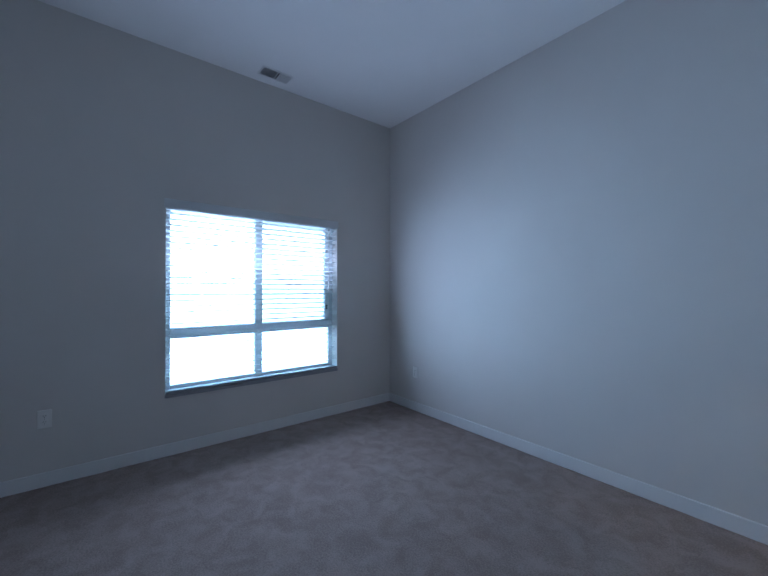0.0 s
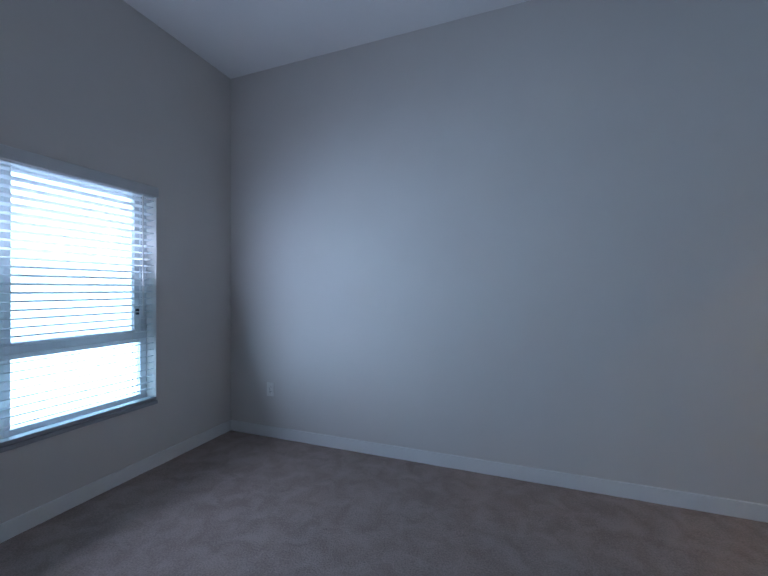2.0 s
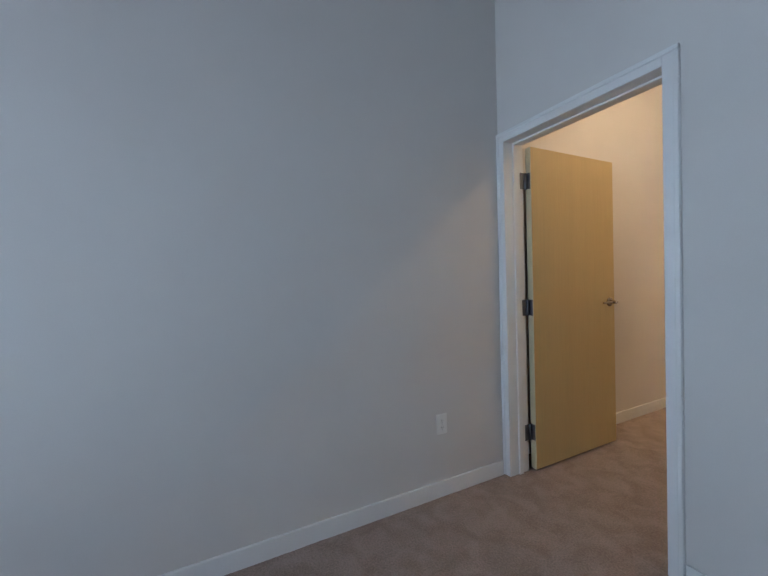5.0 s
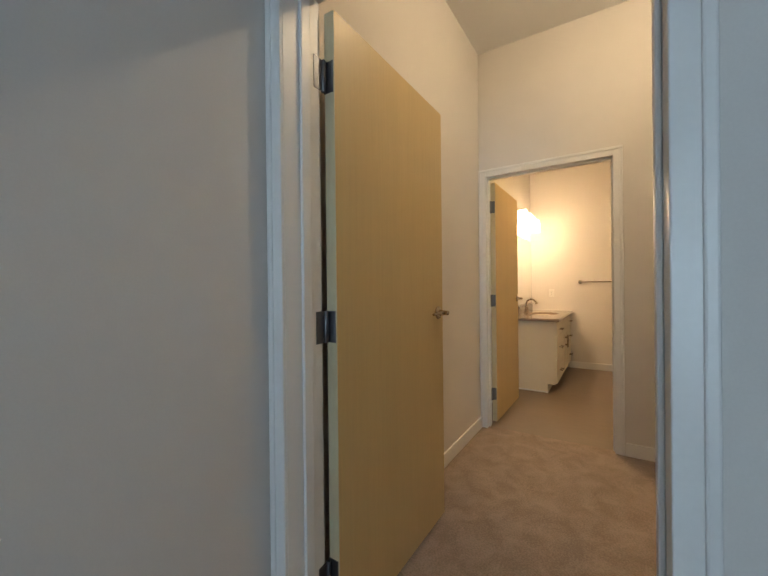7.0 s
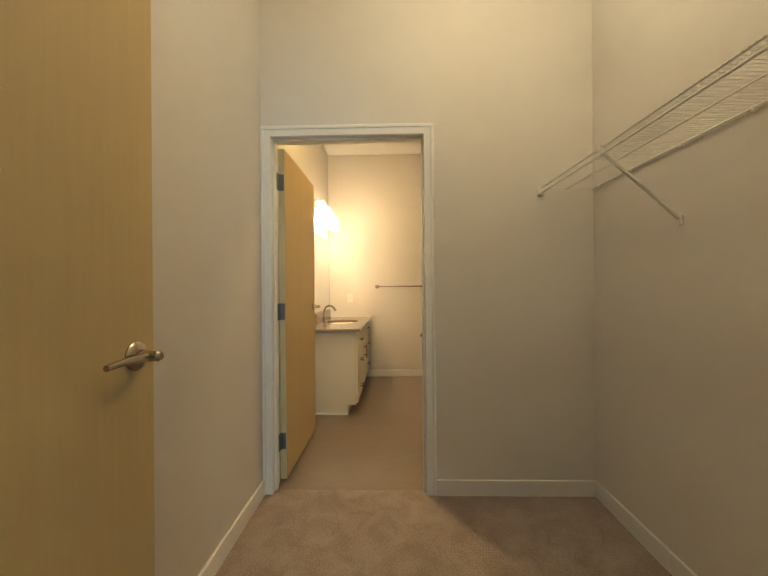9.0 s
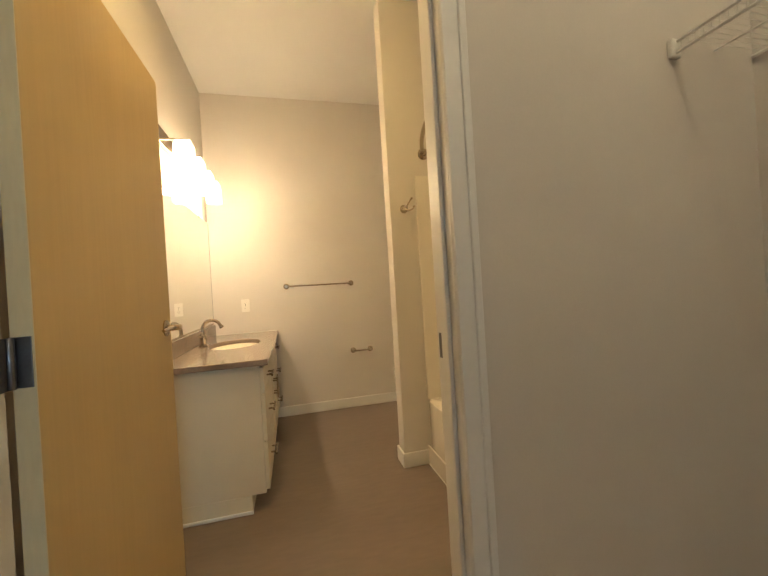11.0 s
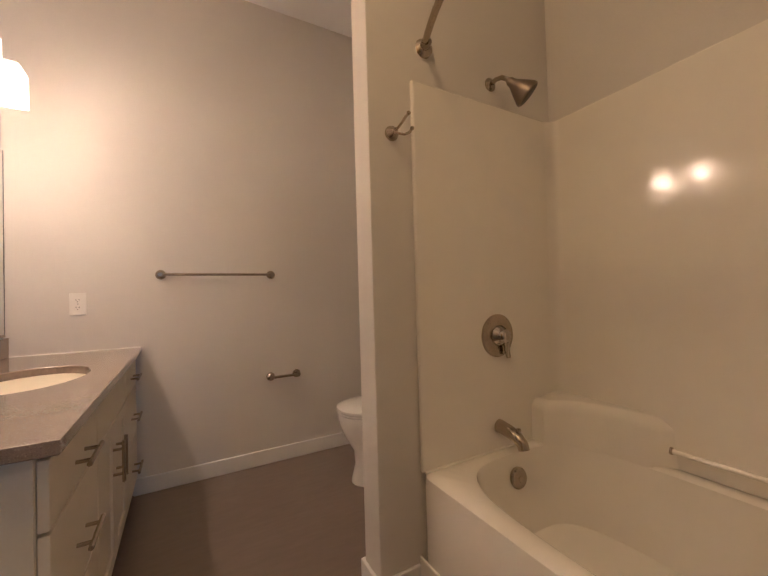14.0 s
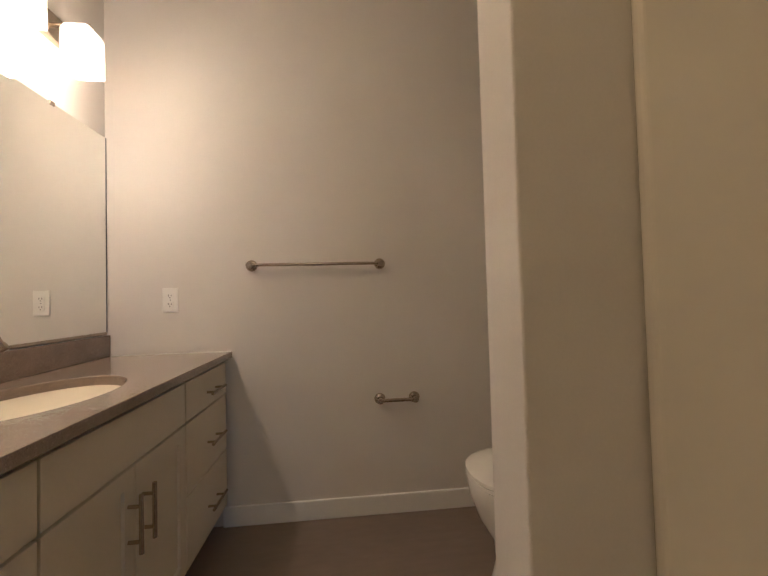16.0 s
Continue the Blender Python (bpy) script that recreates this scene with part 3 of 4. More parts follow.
def sprinkler():
    c = (XC, -1.153, 2.905)
    t = thing("fire_sprinkler", c, "chrome sidewall sprinkler head high on the closet wall", "sprinkler")
    part("escutcheon", lathe(c, (-1, 0, 0), [(0, 0.036), (0.004, 0.036), (0.012, 0.026), (0.014, 0.012)], 28), CHROME, t, "", True)
    part("head", lathe(c, (-1, 0, 0), [(0.012, 0.011), (0.026, 0.011), (0.028, 0.007), (0.046, 0.004)], 16), CHROME, t, "", True)
    for s in (-1, 1):
        part("arm", tube([(XC - 0.026, c[1] + s * 0.010, c[2]), (XC - 0.040, c[1] + s * 0.014, c[2]), (XC - 0.056, c[1] + s * 0.003, c[2])], 0.0022, 6), CHROME, t)
    part("deflector", box(XC - 0.060, XC - 0.057, c[1] - 0.013, c[1] + 0.013, c[2] - 0.006, c[2] + 0.013, 0.001), CHROME, t)


def dome_light(x, y, top, r, drop, glass, label, bulb=None):
    t = thing("ceiling_light", (x, y, top), label, "ceiling light")
    part("pan", lathe((x, y, top), (0, 0, -1), [(0, r), (0.018, r), (0.022, r - 0.005)], 36), NICKEL, t, "", True)
    prof = [(0, r * 0.86)] + [(drop * math.sin(radians(a)), r * 0.92 * math.cos(radians(a))) for a in range(10, 91, 10)]
    part("diffuser", lathe((x, y, top - 0.020), (0, 0, -1), prof, 36), glass, t, "lit opal glass dome", True)
    if bulb:
        part("bulb", lathe((x, y, top - 0.022), (0, 0, -1), [(0, 0.006), (0.012, 0.008), (0.024, 0.014), (0.036, 0.015), (0.050, 0.010), (0.056, 0.003)], 20), bulb, t, "lit bulb", True)


wire_shelf()
sprinkler()
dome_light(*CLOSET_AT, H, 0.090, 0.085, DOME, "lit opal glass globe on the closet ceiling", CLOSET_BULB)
dome_light(*BATH_AT, HB, 0.120, 0.030, BATH_DOME, "shallow lit opal glass dome on the bathroom ceiling")


# ---- bathroom: vanity ----
VX0, VX1, VF = 3.540, 5.002, -0.290     # cabinet ends and carcass front
CT, CB = 0.800, 0.770                  # counter top and underside
SINK = (4.285, -0.065, 0.252, 0.172)


def shaker(x0, x1, z0, z1, panel):
    """A cabinet front facing -y; with a recessed panel when asked."""
    b = box(x0, x1, VF - 0.020, VF - 0.001, z0, z1, 0.0018)
    if panel:
        front = min(b.faces, key=lambda f: f.calc_center_median().y - f.calc_area())
        bmesh.ops.inset_individual(b, faces=[front], thickness=0.062, depth=0)
        bmesh.ops.inset_individual(b, faces=[front], thickness=0.0015, depth=-0.0085)
    return b


def bar_pull(x, z, vertical, parent, length=0.150):
    """A bar pull on a cabinet front."""
    y = VF - 0.020
    ax = Vector((0, 0, 1)) if vertical else Vector((1, 0, 0))
    c = Vector((x, y - 0.032, z))
    h = part("bar_pull", tube([c - ax * length / 2, c + ax * length / 2], 0.006, 12), NICKEL, parent, "brushed nickel bar pull", True)
    for s in (-1, 1):
        p = c + ax * s * length * 0.30
        part("post", tube([(p.x, y + 0.001, p.z), (p.x, y - 0.032, p.z)], 0.005, 10), NICKEL, h, "", True)


def vanity():
    v = thing("vanity_cabinet", ((VX0 + VX1) / 2, -0.08, 0), "cream painted bathroom vanity with drawers, doors and bar pulls", "vanity")
    b = box(VX0, VX1, VF, YB - 0.002, 0.092, CB, 0.0015)
    part("body", b, CABINET, v)
    part("side_panel", box(VX0 - 0.006, VX0 - 0.0005, VF + 0.001, YB - 0.002, 0.092, CB, 0.001), CABINET, v)
    part("side_base", box(VX0 - 0.006, VX0 + 0.014, VF + 0.072, YB - 0.002, -0.001, 0.091, 0.001), CABINET, v)
    part("toe_kick", box(VX0 + 0.014, VX1, VF + 0.072, VF + 0.086, -0.001, 0.091), CABINET, v)
    part("shoe_moulding", box(VX0 - 0.016, VX0 - 0.006, VF + 0.068, YB - 0.014, -0.002, 0.016, 0.004), TRIM, v)
    g = 0.0035
    xs = (VX0 + 0.004, 3.985, 4.585, VX1 - 0.003)
    rows = ((0.614, 0.752), (0.362, 0.607), (0.106, 0.355))
    for z0, z1 in rows:
        for x0, x1 in ((xs[0], xs[1] - g), (xs[2] + g, xs[3])):
            d = part("drawer_front", shaker(x0, x1, z0, z1, False), CABINET, v)
            bar_pull((x0 + x1) / 2 + (0.03 if x0 > 4.3 else 0.02), (z0 + z1) / 2 - 0.012, False, d)
    part("false_front", shaker(xs[1] + g, xs[2] - g, *rows[0], False), CABINET, v)
    xm = (xs[1] + xs[2]) / 2
    for x0, x1, hx in ((xs[1] + g, xm - 0.0015, xm - 0.032), (xm + 0.0015, xs[2] - g, xm + 0.032)):
        d = part("door", shaker(x0, x1, 0.106, 0.607, True), CABINET, v, "recessed panel cabinet door")
        bar_pull(hx, 0.468, True, d)


def countertop():
    x0, x1, y0, y1 = 3.502, XE - 0.002, -0.337, YB - 0.001
    cx, cy, a, b = SINK
    n = 64
    corner = sorted(math.atan2(y - cy, x - cx) % math.tau for x in (x0, x1) for y in (y0, y1))
    angles = sorted([math.tau * k / n for k in range(n)] + corner)
    rim, inner = [], []
    for t in angles:
        c, s = math.cos(t), math.sin(t)
        ks = [(x1 - cx) / c if c > 1e-6 else (x0 - cx) / c if c < -1e-6 else 1e9, (y1 - cy) / s if s > 1e-6 else (y0 - cy) / s if s < -1e-6 else 1e9]
        k = min(ks)
        rim.append((cx + c * k, cy + s * k))
        e = 1 / math.hypot(c / a, s / b)
        inner.append((cx + c * e, cy + s * e))

    def lp(pts, z, grow=0.0):
        return [Vector((cx + (x - cx) * (1 + grow), cy + (y - cy) * (1 + grow), z)) for x, y in pts]

    def shrink(z, d):
        return [Vector((min(max(x, x0 + d), x1 - d), min(max(y, y0 + d), y1 - d), z)) for x, y in rim]

    bm = loft([lp(inner, CB), lp(inner, CT - 0.003), lp(inner, CT, 0.012), shrink(CT, 0.002), shrink(CT - 0.0006, 0.0006), shrink(CT - 0.002, 0), shrink(CB + 0.003, 0), shrink(CB, 0.003), lp(inner, CB)], (False, False))
    t = thing("countertop", ((x0 + x1) / 2, (y0 + y1) / 2, CB), "polished brown speckled quartz countertop on the vanity", "countertop")
    part("slab", bm, QUARTZ, t)
    part("backsplash", box(x0, x1, YB - 0.021, YB - 0.001, CT + 0.0005, 0.895, 0.002), QUARTZ, t)
    part("caulk_line", tube([(x1 - 0.001, y0 + 0.004, CT + 0.001), (x1 - 0.001, YB - 0.022, CT + 0.001)], 0.0025, 6), CAULK, t, "white bead of caulk")

    s = thing("sink", (cx, cy, CB - 0.15), "white oval undermount porcelain sink", "sink")
    loops = [oval(cx, cy, CB - 0.001, a + 0.018, b + 0.018, 56), oval(cx, cy, CB - 0.001, a + 0.003, b + 0.003, 56)]
    for k in range(1, 9):
        q = k / 8
        loops.append(oval(cx, cy, CB - 0.145 * math.sin(q * math.pi / 2), (a + 0.003) * (1 - 0.88 * q ** 2.6), (b + 0.003) * (1 - 0.86 * q ** 2.6), 56))
    part("basin", loft(loops, (False, True)), PORCELAIN, s, "", True)
    part("drain", lathe((cx, cy, CB - 0.146), (0, 0, 1), [(0, 0.026), (0.003, 0.026), (0.004, 0.018)], 20), NICKEL, s, "brushed nickel drain", True)


def faucet():
    x, y, z = 4.285, 0.140, CT + 0.0006
    t = thing("faucet", (x, y, z), "brushed nickel single-lever gooseneck faucet on the countertop", "faucet")
    part("body", lathe((x, y, z), (0, 0, 1), [(0, 0.029), (0.004, 0.030), (0.008, 0.025), (0.016, 0.0185), (0.034, 0.0185), (0.056, 0.022), (0.072, 0.0225), (0.082, 0.019), (0.092, 0.0125)], 24), NICKEL, t, "", True)
    spout = [(x, y, z + 0.085), (x, y, z + 0.115)] + arc((x, y - 0.060, z + 0.118), (0, 0.060, 0), (0, 0, 0.062), 0, 150, 12)[1:]
    last = Vector(spout[-1])
    spout.append(last + Vector((0, -0.012, -0.022)))
    part("spout", tube(spout, 0.0115, 14, taper=0.95), NICKEL, t, "", True)
    e = Vector(spout[-1])
    part("aerator", lathe(e - Vector((0, -0.006, -0.012)), (0, -0.45, -0.9), [(0, 0.0125), (0.012, 0.016), (0.020, 0.015)], 18), NICKEL, t, "", True)
    hb = part("lever_hub", lathe((x - 0.016, y, z + 0.066), (-1, 0, 0), [(0, 0.0135), (0.016, 0.0135), (0.022, 0.010)], 18), NICKEL, t, "", True)
    part("lever", tube([(x - 0.030, y, z + 0.066), (x - 0.042, y + 0.006, z + 0.072), (x - 0.066, y + 0.016, z + 0.082)], 0.0058, 10, taper=0.75), NICKEL, hb, "", True)


def mirror():
    x0, x1, z0, z1 = 3.510, XE - 0.008, 0.905, MIRROR_TOP
    t = thing("wall_mirror", ((x0 + x1) / 2, YB, z0), "large frameless mirror on the wall above the backsplash", "mirror")
    part("glass", box(x0, x1, YB - 0.007, YB - 0.0015, z0, z1, 0.0012), MIRROR, t, "silvered mirror glass")
    # dark strip drawn in place of the shaded gap beside the glass
    part("edge_gap", box(x1 + 0.0005, x1 + 0.006, YB - 0.008, YB - 0.0012, z0, z1, 0.0008), STEEL, t, "dark strip standing in for the shaded gap at the mirror's edge")
    part("channel", box(x0, x1, YB - 0.011, YB - 0.0012, z0 - 0.006, z0 + 0.006, 0.001), NICKEL, t, "thin metal channel")
    for x in (x0 + 0.3, x1 - 0.3):
        part("clip", box(x - 0.012, x + 0.012, YB - 0.010, YB - 0.001, z1 - 0.010, z1 + 0.005, 0.001), NICKEL, t)


def vanity_light():
    zt, zb = 2.070, 1.905
    t = thing("vanity_light", (4.285, YB, 2.05), "four-lamp brushed nickel vanity light with lit frosted shades", "wall light")
    part("backplate", box(3.662, 4.908, YB - 0.030, YB - 0.0005, 2.032, 2.130, 0.005, segments=3), NICKEL, t, "long flat nickel backplate")
    for i in range(4):
        x, y = VANITY_XS[i], 0.086
        a = part("arm", box(x - 0.010, x + 0.010, y - 0.032, YB - 0.029, 2.081, 2.088, 0.0025), NICKEL, t)
        part("socket_cup", lathe((x, y, zt + 0.013), (0, 0, -1), [(0, 0.020), (0.004, 0.024), (0.016, 0.024)], 20), NICKEL, a, "", True)
        loops = [oval(x, y, zt, 0.036, 0.036, 40, 11.0), oval(x, y, zt - 0.003, 0.041, 0.041, 40, 11.0), oval(x, y, zt - 0.022, 0.050, 0.050, 40, 11.0), oval(x, y, zb, 0.052, 0.052, 40, 11.0), oval(x, y, zb + 0.001, 0.047, 0.047, 40, 11.0), oval(x, y, zb + 0.14, 0.042, 0.042, 40, 11.0)]
        sh = part("shade", loft(loops), GLOW, t, "lit frosted square glass shade", True)
        part("bulb", lathe((x, y, zb + 0.116), (0, 0, -1), [(0, 0.012), (0.02, 0.014), (0.035, 0.026), (0.055, 0.029), (0.072, 0.020), (0.078, 0.004)], 20), BULB, sh, "lit bulb", True)


vanity()
countertop()
faucet()
mirror()
vanity_light()
outlet((XE, -0.066, 1.048), 90 + 180, "bathroom outlet")


# ---- bathroom: fittings ----
def post_mount(x, y, z, parent):
    p = part("post", lathe((x, y, z), (-1, 0, 0), [(0, 0.026), (0.004, 0.027), (0.010, 0.024), (0.018, 0.013), (0.034, 0.011), (0.040, 0.015), (0.050, 0.016), (0.056, 0.012)], 22), NICKEL, parent, "", True)
    return p


def rail(name, z, ya, yb, r, label, category):
    t = thing(name, (XE, (ya + yb) / 2, z), label, category)
    for y in (ya, yb):
        post_mount(XE, y, z, t)
    part("bar", tube([(XE - 0.045, ya, z), (XE - 0.045, yb, z)], r, 14), NICKEL, t, "", True)


rail("towel_bar", 1.200, -0.433, -1.041, 0.0075, "brushed nickel towel bar on the wall", "towel bar")
rail("toilet_paper_holder", 0.545, -1.026, -1.194, 0.0085, "empty brushed nickel toilet paper holder on the wall", "paper holder")


def robe_hook():
    x, y, z = PX0, -1.200, 1.626
    t = thing("robe_hook", (x, y, z), "brushed nickel double robe hook on the partition", "hook")
    part("rose", lathe((x, y, z), (-1, 0, 0), [(0, 0.026), (0.004, 0.027), (0.012, 0.024), (0.022, 0.014), (0.034, 0.010)], 24), NICKEL, t, "", True)
    up = [(x - 0.028, y, z), (x - 0.042, y - 0.004, z + 0.006), (x - 0.052, y - 0.014, z + 0.022), (x - 0.058, y - 0.026, z + 0.042), (x - 0.064, y - 0.034, z + 0.052)]
    low = [(x - 0.028, y, z), (x - 0.038, y - 0.008, z - 0.012), (x - 0.050, y - 0.024, z - 0.017), (x - 0.058, y - 0.040, z - 0.010), (x - 0.062, y - 0.048, z + 0.002)]
    for pts in (up, low):
        h = part("prong", tube(pts, 0.0048, 10), NICKEL, t, "", True)
        e = Vector(pts[-1])
        part("tip", lathe(e - Vector((0, 0, 0.004)), (-0.3, 0, 1), [(0, 0.004), (0.004, 0.0075), (0.009, 0.0075), (0.013, 0.003)], 14), NICKEL, h, "", True)


robe_hook()


# ---- bathroom: tub and surround ----
TX0, TX1, TY0, TY1, RIM = XB + 0.002, PX0 - 0.002, YBS + 0.002, -1.276, 0.408


def bathtub():
    t = thing("bathtub", ((TX0 + TX1) / 2, (TY0 + TY1) / 2, 0), "white moulded acrylic bathtub with a plain apron", "bathtub")
    cx, cy, a, b = (TX0 + TX1) / 2, (TY0 + TY1) / 2, (TX1 - TX0) / 2, (TY1 - TY0) / 2
    bx, by, ba, bb = cx, cy - 0.003, a - 0.062, b - 0.075
    loops = [oval(cx, cy, 0.0, a, b, 96, 60), oval(cx, cy, RIM - 0.020, a, b, 96, 60), oval(cx, cy, RIM - 0.006, a - 0.003, b - 0.003, 96, 60), oval(cx, cy, RIM, a - 0.014, b - 0.014, 96, 50),
             oval(bx, by, RIM, ba + 0.012, bb + 0.012, 96, 3.8), oval(bx, by, RIM - 0.008, ba, bb, 96, 3.8), oval(bx, by, RIM - 0.10, ba - 0.020, bb - 0.020, 96, 3.8), oval(bx, by, RIM - 0.22, ba - 0.045, bb - 0.040, 96, 3.8), oval(bx, by, RIM - 0.29, ba - 0.075, bb - 0.065, 96, 4.5), oval(bx, by, RIM - 0.315, ba - 0.14, bb - 0.12, 96, 4)]
    part("shell", loft(loops, (False, True)), ACRYLIC, t, "", True)
    part("apron_skirt", box(TX0, TX1, TY1, TY1 + 0.010, 0.0, 0.115, 0.008), ACRYLIC, t, "")
    part("caulk_line", tube([(TX0, TY1 + 0.012, 0.001), (TX1 - 0.014, TY1 + 0.012, 0.001)], 0.003, 6), CAULK, t, "white bead of caulk")
    part("overflow_plate", lathe((bx + ba - 0.020, -1.690, 0.312), (-1, 0, 0.12), [(-0.004, 0.041), (0.008, 0.041), (0.014, 0.036), (0.017, 0.014), (0.020, 0.012)], 26), NICKEL, t, "brushed nickel overflow plate", True)
    part("drain", lathe((bx + ba - 0.20, cy, RIM - 0.315), (0, 0, 1), [(0, 0.030), (0.003, 0.030), (0.004, 0.020)], 22), NICKEL, t, "brushed nickel drain", True)


PXS = PX0 - 0.0005
PANEL = 0.020      # thickness of the surround


def surround():
    t = thing("tub_surround", ((TX0 + TX1) / 2, YBS, RIM), "glossy white moulded tub surround on three walls", "tub surround")
    z0, z1, th = RIM - 0.002, 1.836, PANEL
    part("end_panel", box(PXS - th, PXS, TY0, TY1 - 0.004, z0, z1, 0.0095, segments=4), ACRYLIC, t, "")
    part("end_panel", box(XB + 0.0005, XB + th, TY0, TY1 - 0.004, z0, z1, 0.0095, segments=4), ACRYLIC, t, "")
    part("back_panel", box(XB + th, PXS - th, TY0 - 0.0015, TY0 + th, z0, z1, 0.006, segments=3), ACRYLIC, t, "")
    for x, s in ((PXS - th, -1), (XB + th, 1)):
        part("caulk_line", tube([(x + s * 0.001, TY0 + th, RIM + 0.001), (x + s * 0.001, TY1 - 0.016, RIM + 0.001)], 0.0055, 8), ACRYLIC, t, "white bead of caulk", True)
    # rounded inside corner
    for cx, s in ((PXS - th, -1), (XB + th, 1)):
        r = 0.045
        c = Vector((cx + s * r, TY0 + th + r, 0))
        pts = [c + Vector((-s * r * math.cos(radians(q)), -r * math.sin(radians(q)), 0)) for q in range(0, 91, 10)] + [Vector((cx - s * 0.004, TY0 + th - 0.004, 0))]
        part("corner_cove", loft([[Vector((p.x, p.y, z)) for p in pts] for z in (z0, z1 - 0.004)]), ACRYLIC, t, "", True)
    for x0, x1 in ((3.225, PXS - 0.001), (XB + 0.001, 2.79)):
        # the ledge swells out of the back panel and dies into it at its free end
        free, s = (x0, 1) if x1 > 3.3 else (x1, -1)
        span = x1 - x0
        bx, ba = (TX0 + TX1) / 2, (TX1 - TX0) / 2 - 0.062
        by, bb = (TY0 + TY1) / 2 - 0.003, (TY1 - TY0) / 2 - 0.075
        loops = []
        for d in (0.0, 0.006, 0.015, 0.028, 0.045, 0.065, 0.090, 0.14, 0.20, 0.26, 0.31, 0.36, 0.40, 0.43, span):
            if d > span:
                continue
            k = 0.5 - 0.5 * math.cos(math.pi * min(1.0, d / 0.085))
            u = min(0.97, abs(free + s * d - bx) / ba)
            edge = by - bb * (1 - u ** 3.8) ** (1 / 3.8) - TY0 + 0.003
            dep = 0.020 + (edge - 0.020) * k
            top = 0.582 - 0.030 * (1 - k)
            r = min(dep - 0.006, 0.045)
            sec = [(TY0 + 0.002, z0 - 0.02), (TY0 + dep, z0 - 0.006), (TY0 + dep - 0.002, z0 + 0.03)]
            sec += [(TY0 + dep - 0.004 - r + r * math.cos(radians(w)), top - r + r * math.sin(radians(w))) for w in range(0, 91, 10)]
            sec += [(TY0 + 0.002, top + 0.004)]
            loops.append([Vector((free + s * d, yy, zz)) for yy, zz in sec])
        part("ledge", loft(loops), ACRYLIC, t, "moulded corner ledge", True)
    g = part("grab_bar", tube([(2.785, TY0 + 0.082, 0.490), (3.23, TY0 + 0.082, 0.490)], 0.0085, 12), ACRYLIC, t, "white grab bar across the recess", True)
    for x, s in ((3.227, -1), (2.788, 1)):
        part("socket", lathe((x, TY0 + 0.082, 0.490), (s, 0, 0), [(0, 0.013), (0.006, 0.013), (0.008, 0.010)], 14), NICKEL if s < 0 else ACRYLIC, g, "", True)


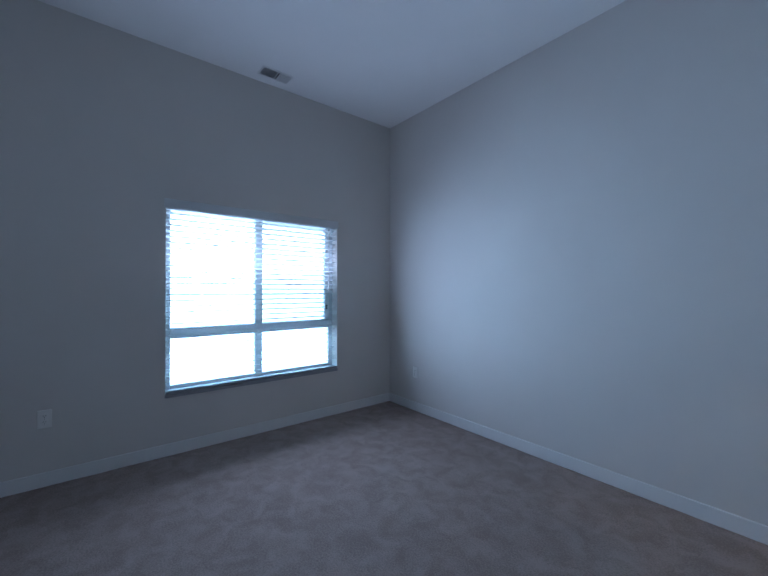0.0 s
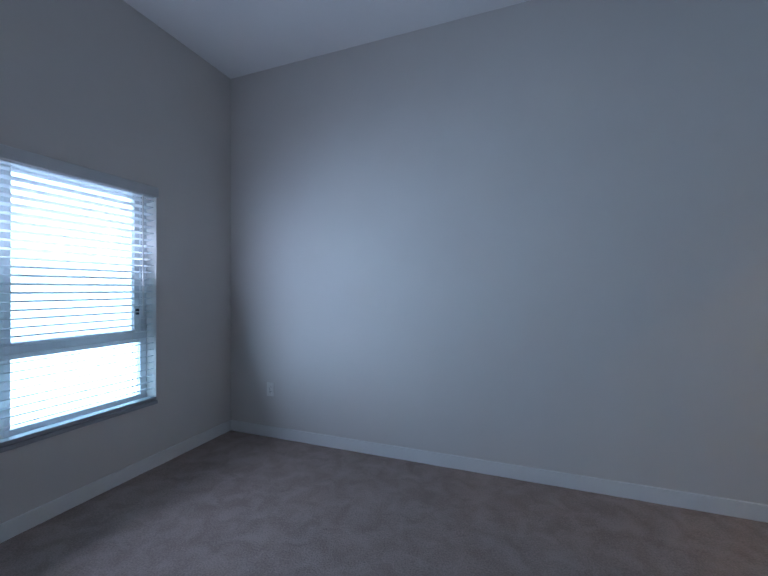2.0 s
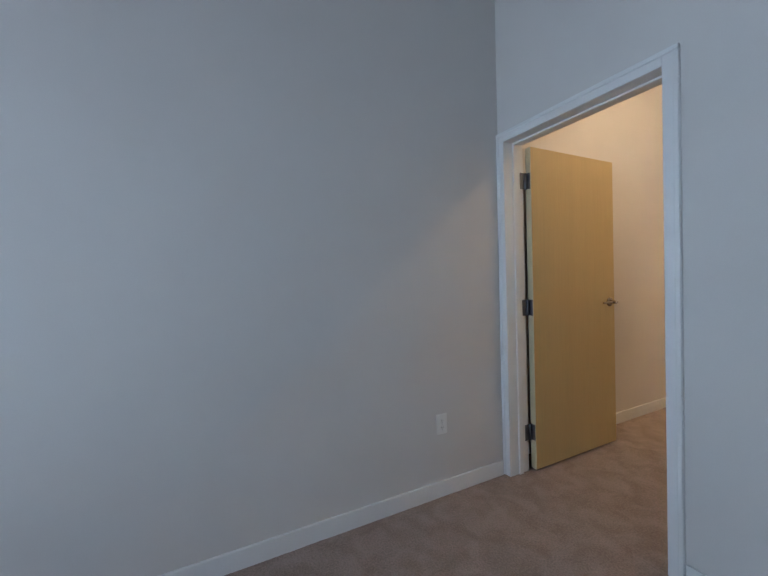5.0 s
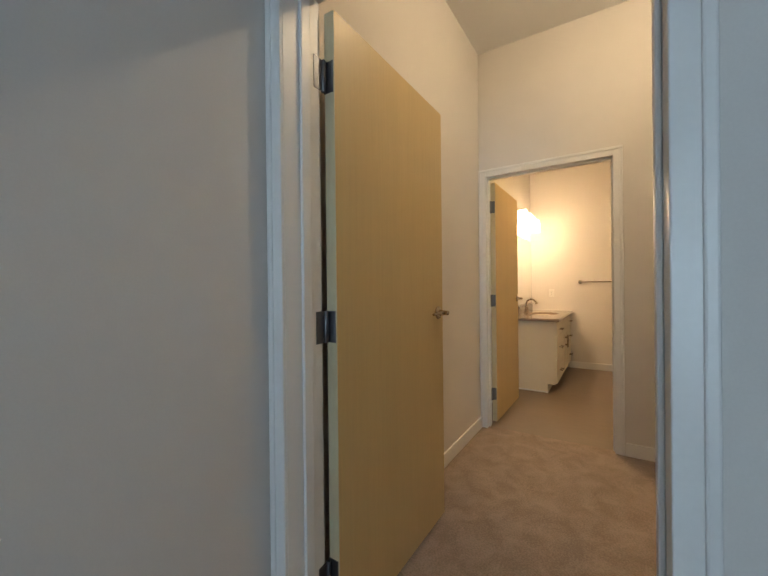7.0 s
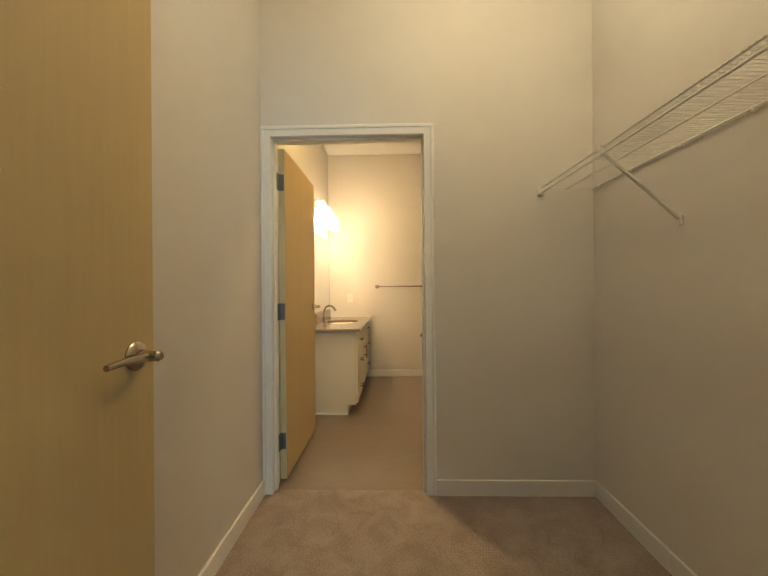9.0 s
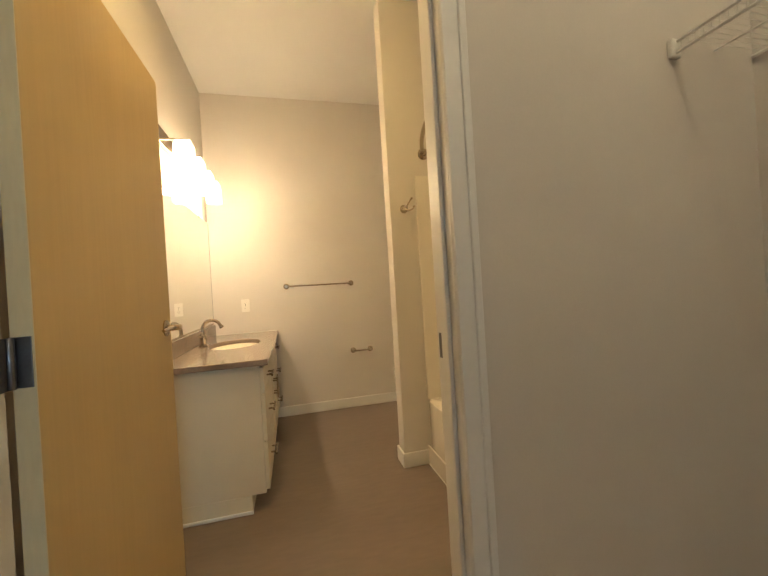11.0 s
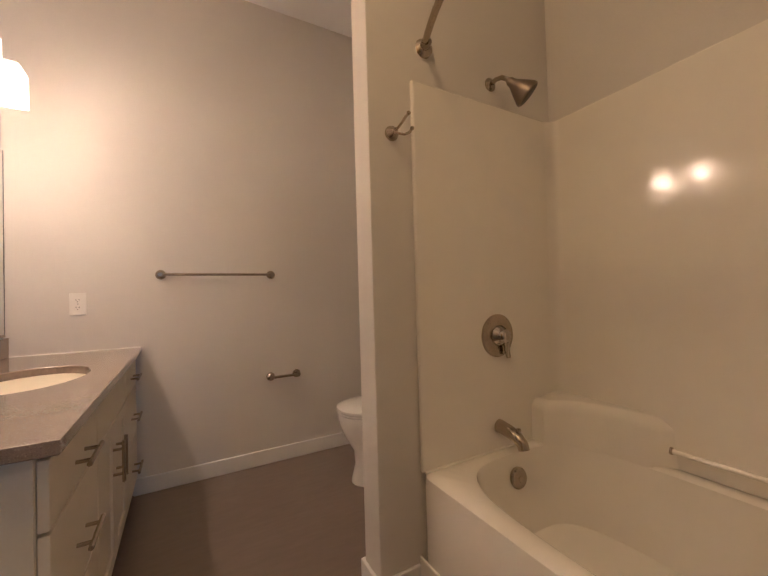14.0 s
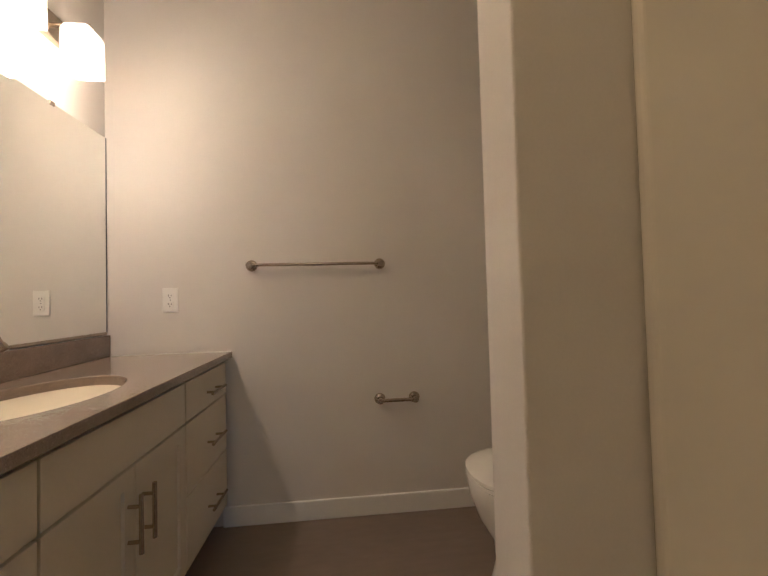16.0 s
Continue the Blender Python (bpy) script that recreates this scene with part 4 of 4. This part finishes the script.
def shower():
    x = PXS - PANEL
    v = thing("shower_valve", (x, -1.670, 0.872), "brushed nickel round shower valve on the surround", "shower valve")
    part("plate", lathe((x, -1.670, 0.872), (-1, 0, 0), [(0, 0.088), (0.004, 0.088), (0.010, 0.080), (0.013, 0.055)], 40), NICKEL, v, "", True)
    part("hub", lathe((x - 0.010, -1.670, 0.872), (-1, 0, 0), [(0, 0.044), (0.010, 0.041), (0.020, 0.033), (0.028, 0.030), (0.040, 0.026), (0.046, 0.018), (0.048, 0.006)], 28), CHROME, v, "", True)
    part("lever", tube([(x - 0.038, -1.670, 0.872), (x - 0.036, -1.680, 0.846), (x - 0.030, -1.692, 0.812), (x - 0.026, -1.703, 0.783)], 0.014, 12, taper=0.7), CHROME, v, "", True)
    s = thing("tub_spout", (x, -1.665, 0.503), "brushed nickel tub spout on the surround", "tub spout")
    part("body", tube([(x, -1.665, 0.503), (x - 0.006, -1.665, 0.503), (x - 0.052, -1.665, 0.496), (x - 0.092, -1.665, 0.483), (x - 0.114, -1.665, 0.467), (x - 0.121, -1.665, 0.446)], 0.028, 18, taper=0.76), NICKEL, s, "", True)
    part("diverter", lathe((x - 0.098, -1.665, 0.500), (0, 0, 1), [(0, 0.005), (0.010, 0.005), (0.012, 0.009), (0.020, 0.009), (0.022, 0.006)], 14), NICKEL, s, "", True)
    h = thing("wall_shower", (PX0, -1.697, 1.932), "brushed nickel shower head on a bent arm", "shower")
    part("flange", lathe((PX0, -1.697, 1.932), (-1, 0, 0), [(0, 0.029), (0.004, 0.029), (0.010, 0.022), (0.014, 0.012)], 24), NICKEL, h, "", True)
    part("arm", tube([(PX0, -1.697, 1.932), (3.670, -1.697, 1.937), (3.640, -1.698, 1.930), (3.615, -1.700, 1.909), (3.605, -1.702, 1.897)], 0.0095, 12), NICKEL, h, "", True)
    part("head", lathe((3.611, -1.701, 1.905), (-0.45, -0.58, -0.68), [(0, 0.011), (0.008, 0.017), (0.020, 0.018), (0.030, 0.022), (0.055, 0.036), (0.088, 0.052), (0.100, 0.054), (0.104, 0.050)], 30), HEAD, h, "", True)
    ax = Vector((-0.45, -0.58, -0.68)).normalized()
    part("spray_face", lathe(Vector((3.611, -1.701, 1.905)) + ax * 0.1035, ax, [(0, 0.047), (0.002, 0.047), (0.004, 0.040), (0.0045, 0.012)], 28), FACE, h, "dark rubber spray face", True)
    r = thing("shower_rod", (3.03, -1.27, 1.980), "curved brushed nickel shower rod over the tub", "shower rod")
    n = 24
    pts = []
    for i in range(n + 1):
        q = i / n
        pts.append((XB + 0.004 + (PX0 - 0.008 - XB) * q, -1.352 + 0.165 * (1 - (2 * q - 1) ** 2), 1.980))
    part("rod", tube(pts, 0.0125, 14), NICKEL, r, "", True)
    for xx, s in ((PX0, -1), (XB, 1)):
        part("bracket", lathe((xx, -1.352, 1.980), (s, 0.25, 0), [(-0.004, 0.036), (0.006, 0.036), (0.014, 0.028), (0.020, 0.019), (0.045, 0.017)], 24), NICKEL, r, "", True)


def toilet():
    cx = 4.490
    t = thing("toilet", (cx, -1.662, 0), "white porcelain toilet with a closed lid", "toilet")
    base = []
    for z, cy, a, b in ((0, -1.622, 0.115, 0.265), (0.02, -1.622, 0.112, 0.262), (0.10, -1.627, 0.100, 0.245), (0.18, -1.622, 0.105, 0.250), (0.26, -1.597, 0.140, 0.275), (0.33, -1.562, 0.172, 0.265), (0.375, -1.547, 0.180, 0.255), (0.39, -1.547, 0.178, 0.253)):
        base.append(oval(cx, cy, z, a, b, 40, 2.4))
    part("bowl", loft(base), PORCELAIN, t, "", True)
    part("seat", loft([oval(cx, -1.542, 0.391, 0.180, 0.250, 40, 2.3), oval(cx, -1.542, 0.396, 0.186, 0.256, 40, 2.3), oval(cx, -1.542, 0.406, 0.185, 0.255, 40, 2.3)]), PORCELAIN, t, "", True)
    part("lid", loft([oval(cx, -1.542, 0.408, 0.183, 0.253, 40, 2.3), oval(cx, -1.542, 0.412, 0.187, 0.257, 40, 2.3), oval(cx, -1.542, 0.422, 0.185, 0.255, 40, 2.3), oval(cx, -1.542, 0.430, 0.160, 0.228, 40, 2.3), oval(cx, -1.542, 0.432, 0.08, 0.12, 40, 2.3)]), PORCELAIN, t, "", True)
    tk = part("tank", loft([oval(cx, -1.917, 0.385, 0.185, 0.090, 40, 8), oval(cx, -1.917, 0.40, 0.195, 0.098, 40, 8), oval(cx, -1.917, 0.72, 0.215, 0.104, 40, 8)]), PORCELAIN, t, "", True)
    part("tank_lid", loft([oval(cx, -1.919, 0.721, 0.222, 0.110, 40, 8), oval(cx, -1.919, 0.748, 0.222, 0.110, 40, 8), oval(cx, -1.919, 0.756, 0.212, 0.102, 40, 8)]), PORCELAIN, t, "", True)
    part("flush_lever", tube([(cx - 0.15, -1.814, 0.66), (cx - 0.15, -1.800, 0.66), (cx - 0.10, -1.798, 0.655), (cx - 0.07, -1.798, 0.650)], 0.006, 10), NICKEL, tk, "nickel flush lever", True)


bathtub()
surround()
shower()
toilet()


# ---- outside the window ----
GZ = -3.3
structure("ground", box(-900, 900, -900, 900, GZ - 1.0, GZ), GRASS, "wide open ground of pale dry grass")
structure("pavement", box(-70, -5.0, -80, 80, GZ, GZ + 0.06), ASPHALT, "pale concrete parking lot")


def paint(color):
    return simple("car paint", color, 0.25)


def car(x, y, turn, color, label):
    """A parked car, modelled along +x on z=0."""
    t = thing("parked_car", (0, 0, 0), label, "car", "cars in the parking lot")
    prof = [(-2.15, 0.35), (-2.2, 0.62), (-2.05, 0.86), (-1.35, 0.95), (-0.85, 1.38), (0.35, 1.43), (1.05, 0.98), (1.9, 0.84), (2.18, 0.62), (2.15, 0.35)]
    pm = paint(color)
    part("body", loft([[Vector((px, s * (0.86 if pz < 0.97 else 0.70), pz)) for px, pz in prof] for s in (-1, 1)]), pm, t)
    for s in (-1, 1):
        part("side_window", loft([[Vector((-0.95, s * 0.80, 0.98)), Vector((-0.75, s * 0.735, 1.30)), Vector((0.32, s * 0.735, 1.34)), Vector((0.86, s * 0.80, 1.0))], [Vector((-0.95, s * 0.87, 0.98)), Vector((-0.75, s * 0.745, 1.30)), Vector((0.32, s * 0.745, 1.34)), Vector((0.86, s * 0.87, 1.0))]]), CAR_GLASS, t)
        for wx in (-1.35, 1.35):
            w = part("wheel", lathe((wx, s * 0.72, 0.33), (0, s, 0), [(0, 0.30), (0.02, 0.33), (0.17, 0.33), (0.20, 0.29)], 22), RUBBER, t, "", True)
            part("rim", lathe((wx, s * 0.905, 0.33), (0, s, 0), [(0, 0.21), (0.02, 0.20), (0.022, 0.06)], 18), STEEL, w, "", True)
        part("headlight", box(2.02, 2.17, s * 0.62 - 0.16, s * 0.62 + 0.16, 0.62, 0.74, 0.03), PLASTIC, t)
    part("windscreen", loft([[Vector((0.44, s * 0.66, 1.39)), Vector((1.03, s * 0.78, 1.01)), Vector((1.06, s * 0.78, 1.03)), Vector((0.47, s * 0.66, 1.41))] for s in (-1, 1)]), CAR_GLASS, t)
    part("rear_window", loft([[Vector((-1.32, s * 0.76, 0.98)), Vector((-0.92, s * 0.66, 1.34)), Vector((-0.95, s * 0.66, 1.36)), Vector((-1.36, s * 0.76, 1.0))] for s in (-1, 1)]), CAR_GLASS, t)
    t.matrix_basis = pose(x, y, GZ + 0.06, 0, 0, turn)


car(-27, -6.5, 4, (0.05, 0.06, 0.08), "dark blue parked car on the lot")
car(-27, -3.4, 2, (0.10, 0.02, 0.02), "dark red parked car on the lot")
car(-27.3, 0.2, -3, (0.30, 0.31, 0.33), "grey parked car on the lot")
car(-27, 6.4, 1, (0.04, 0.04, 0.045), "black parked car on the lot")
car(-16.5, -4.0, 86, (0.35, 0.36, 0.38), "silver car parked across the lot")
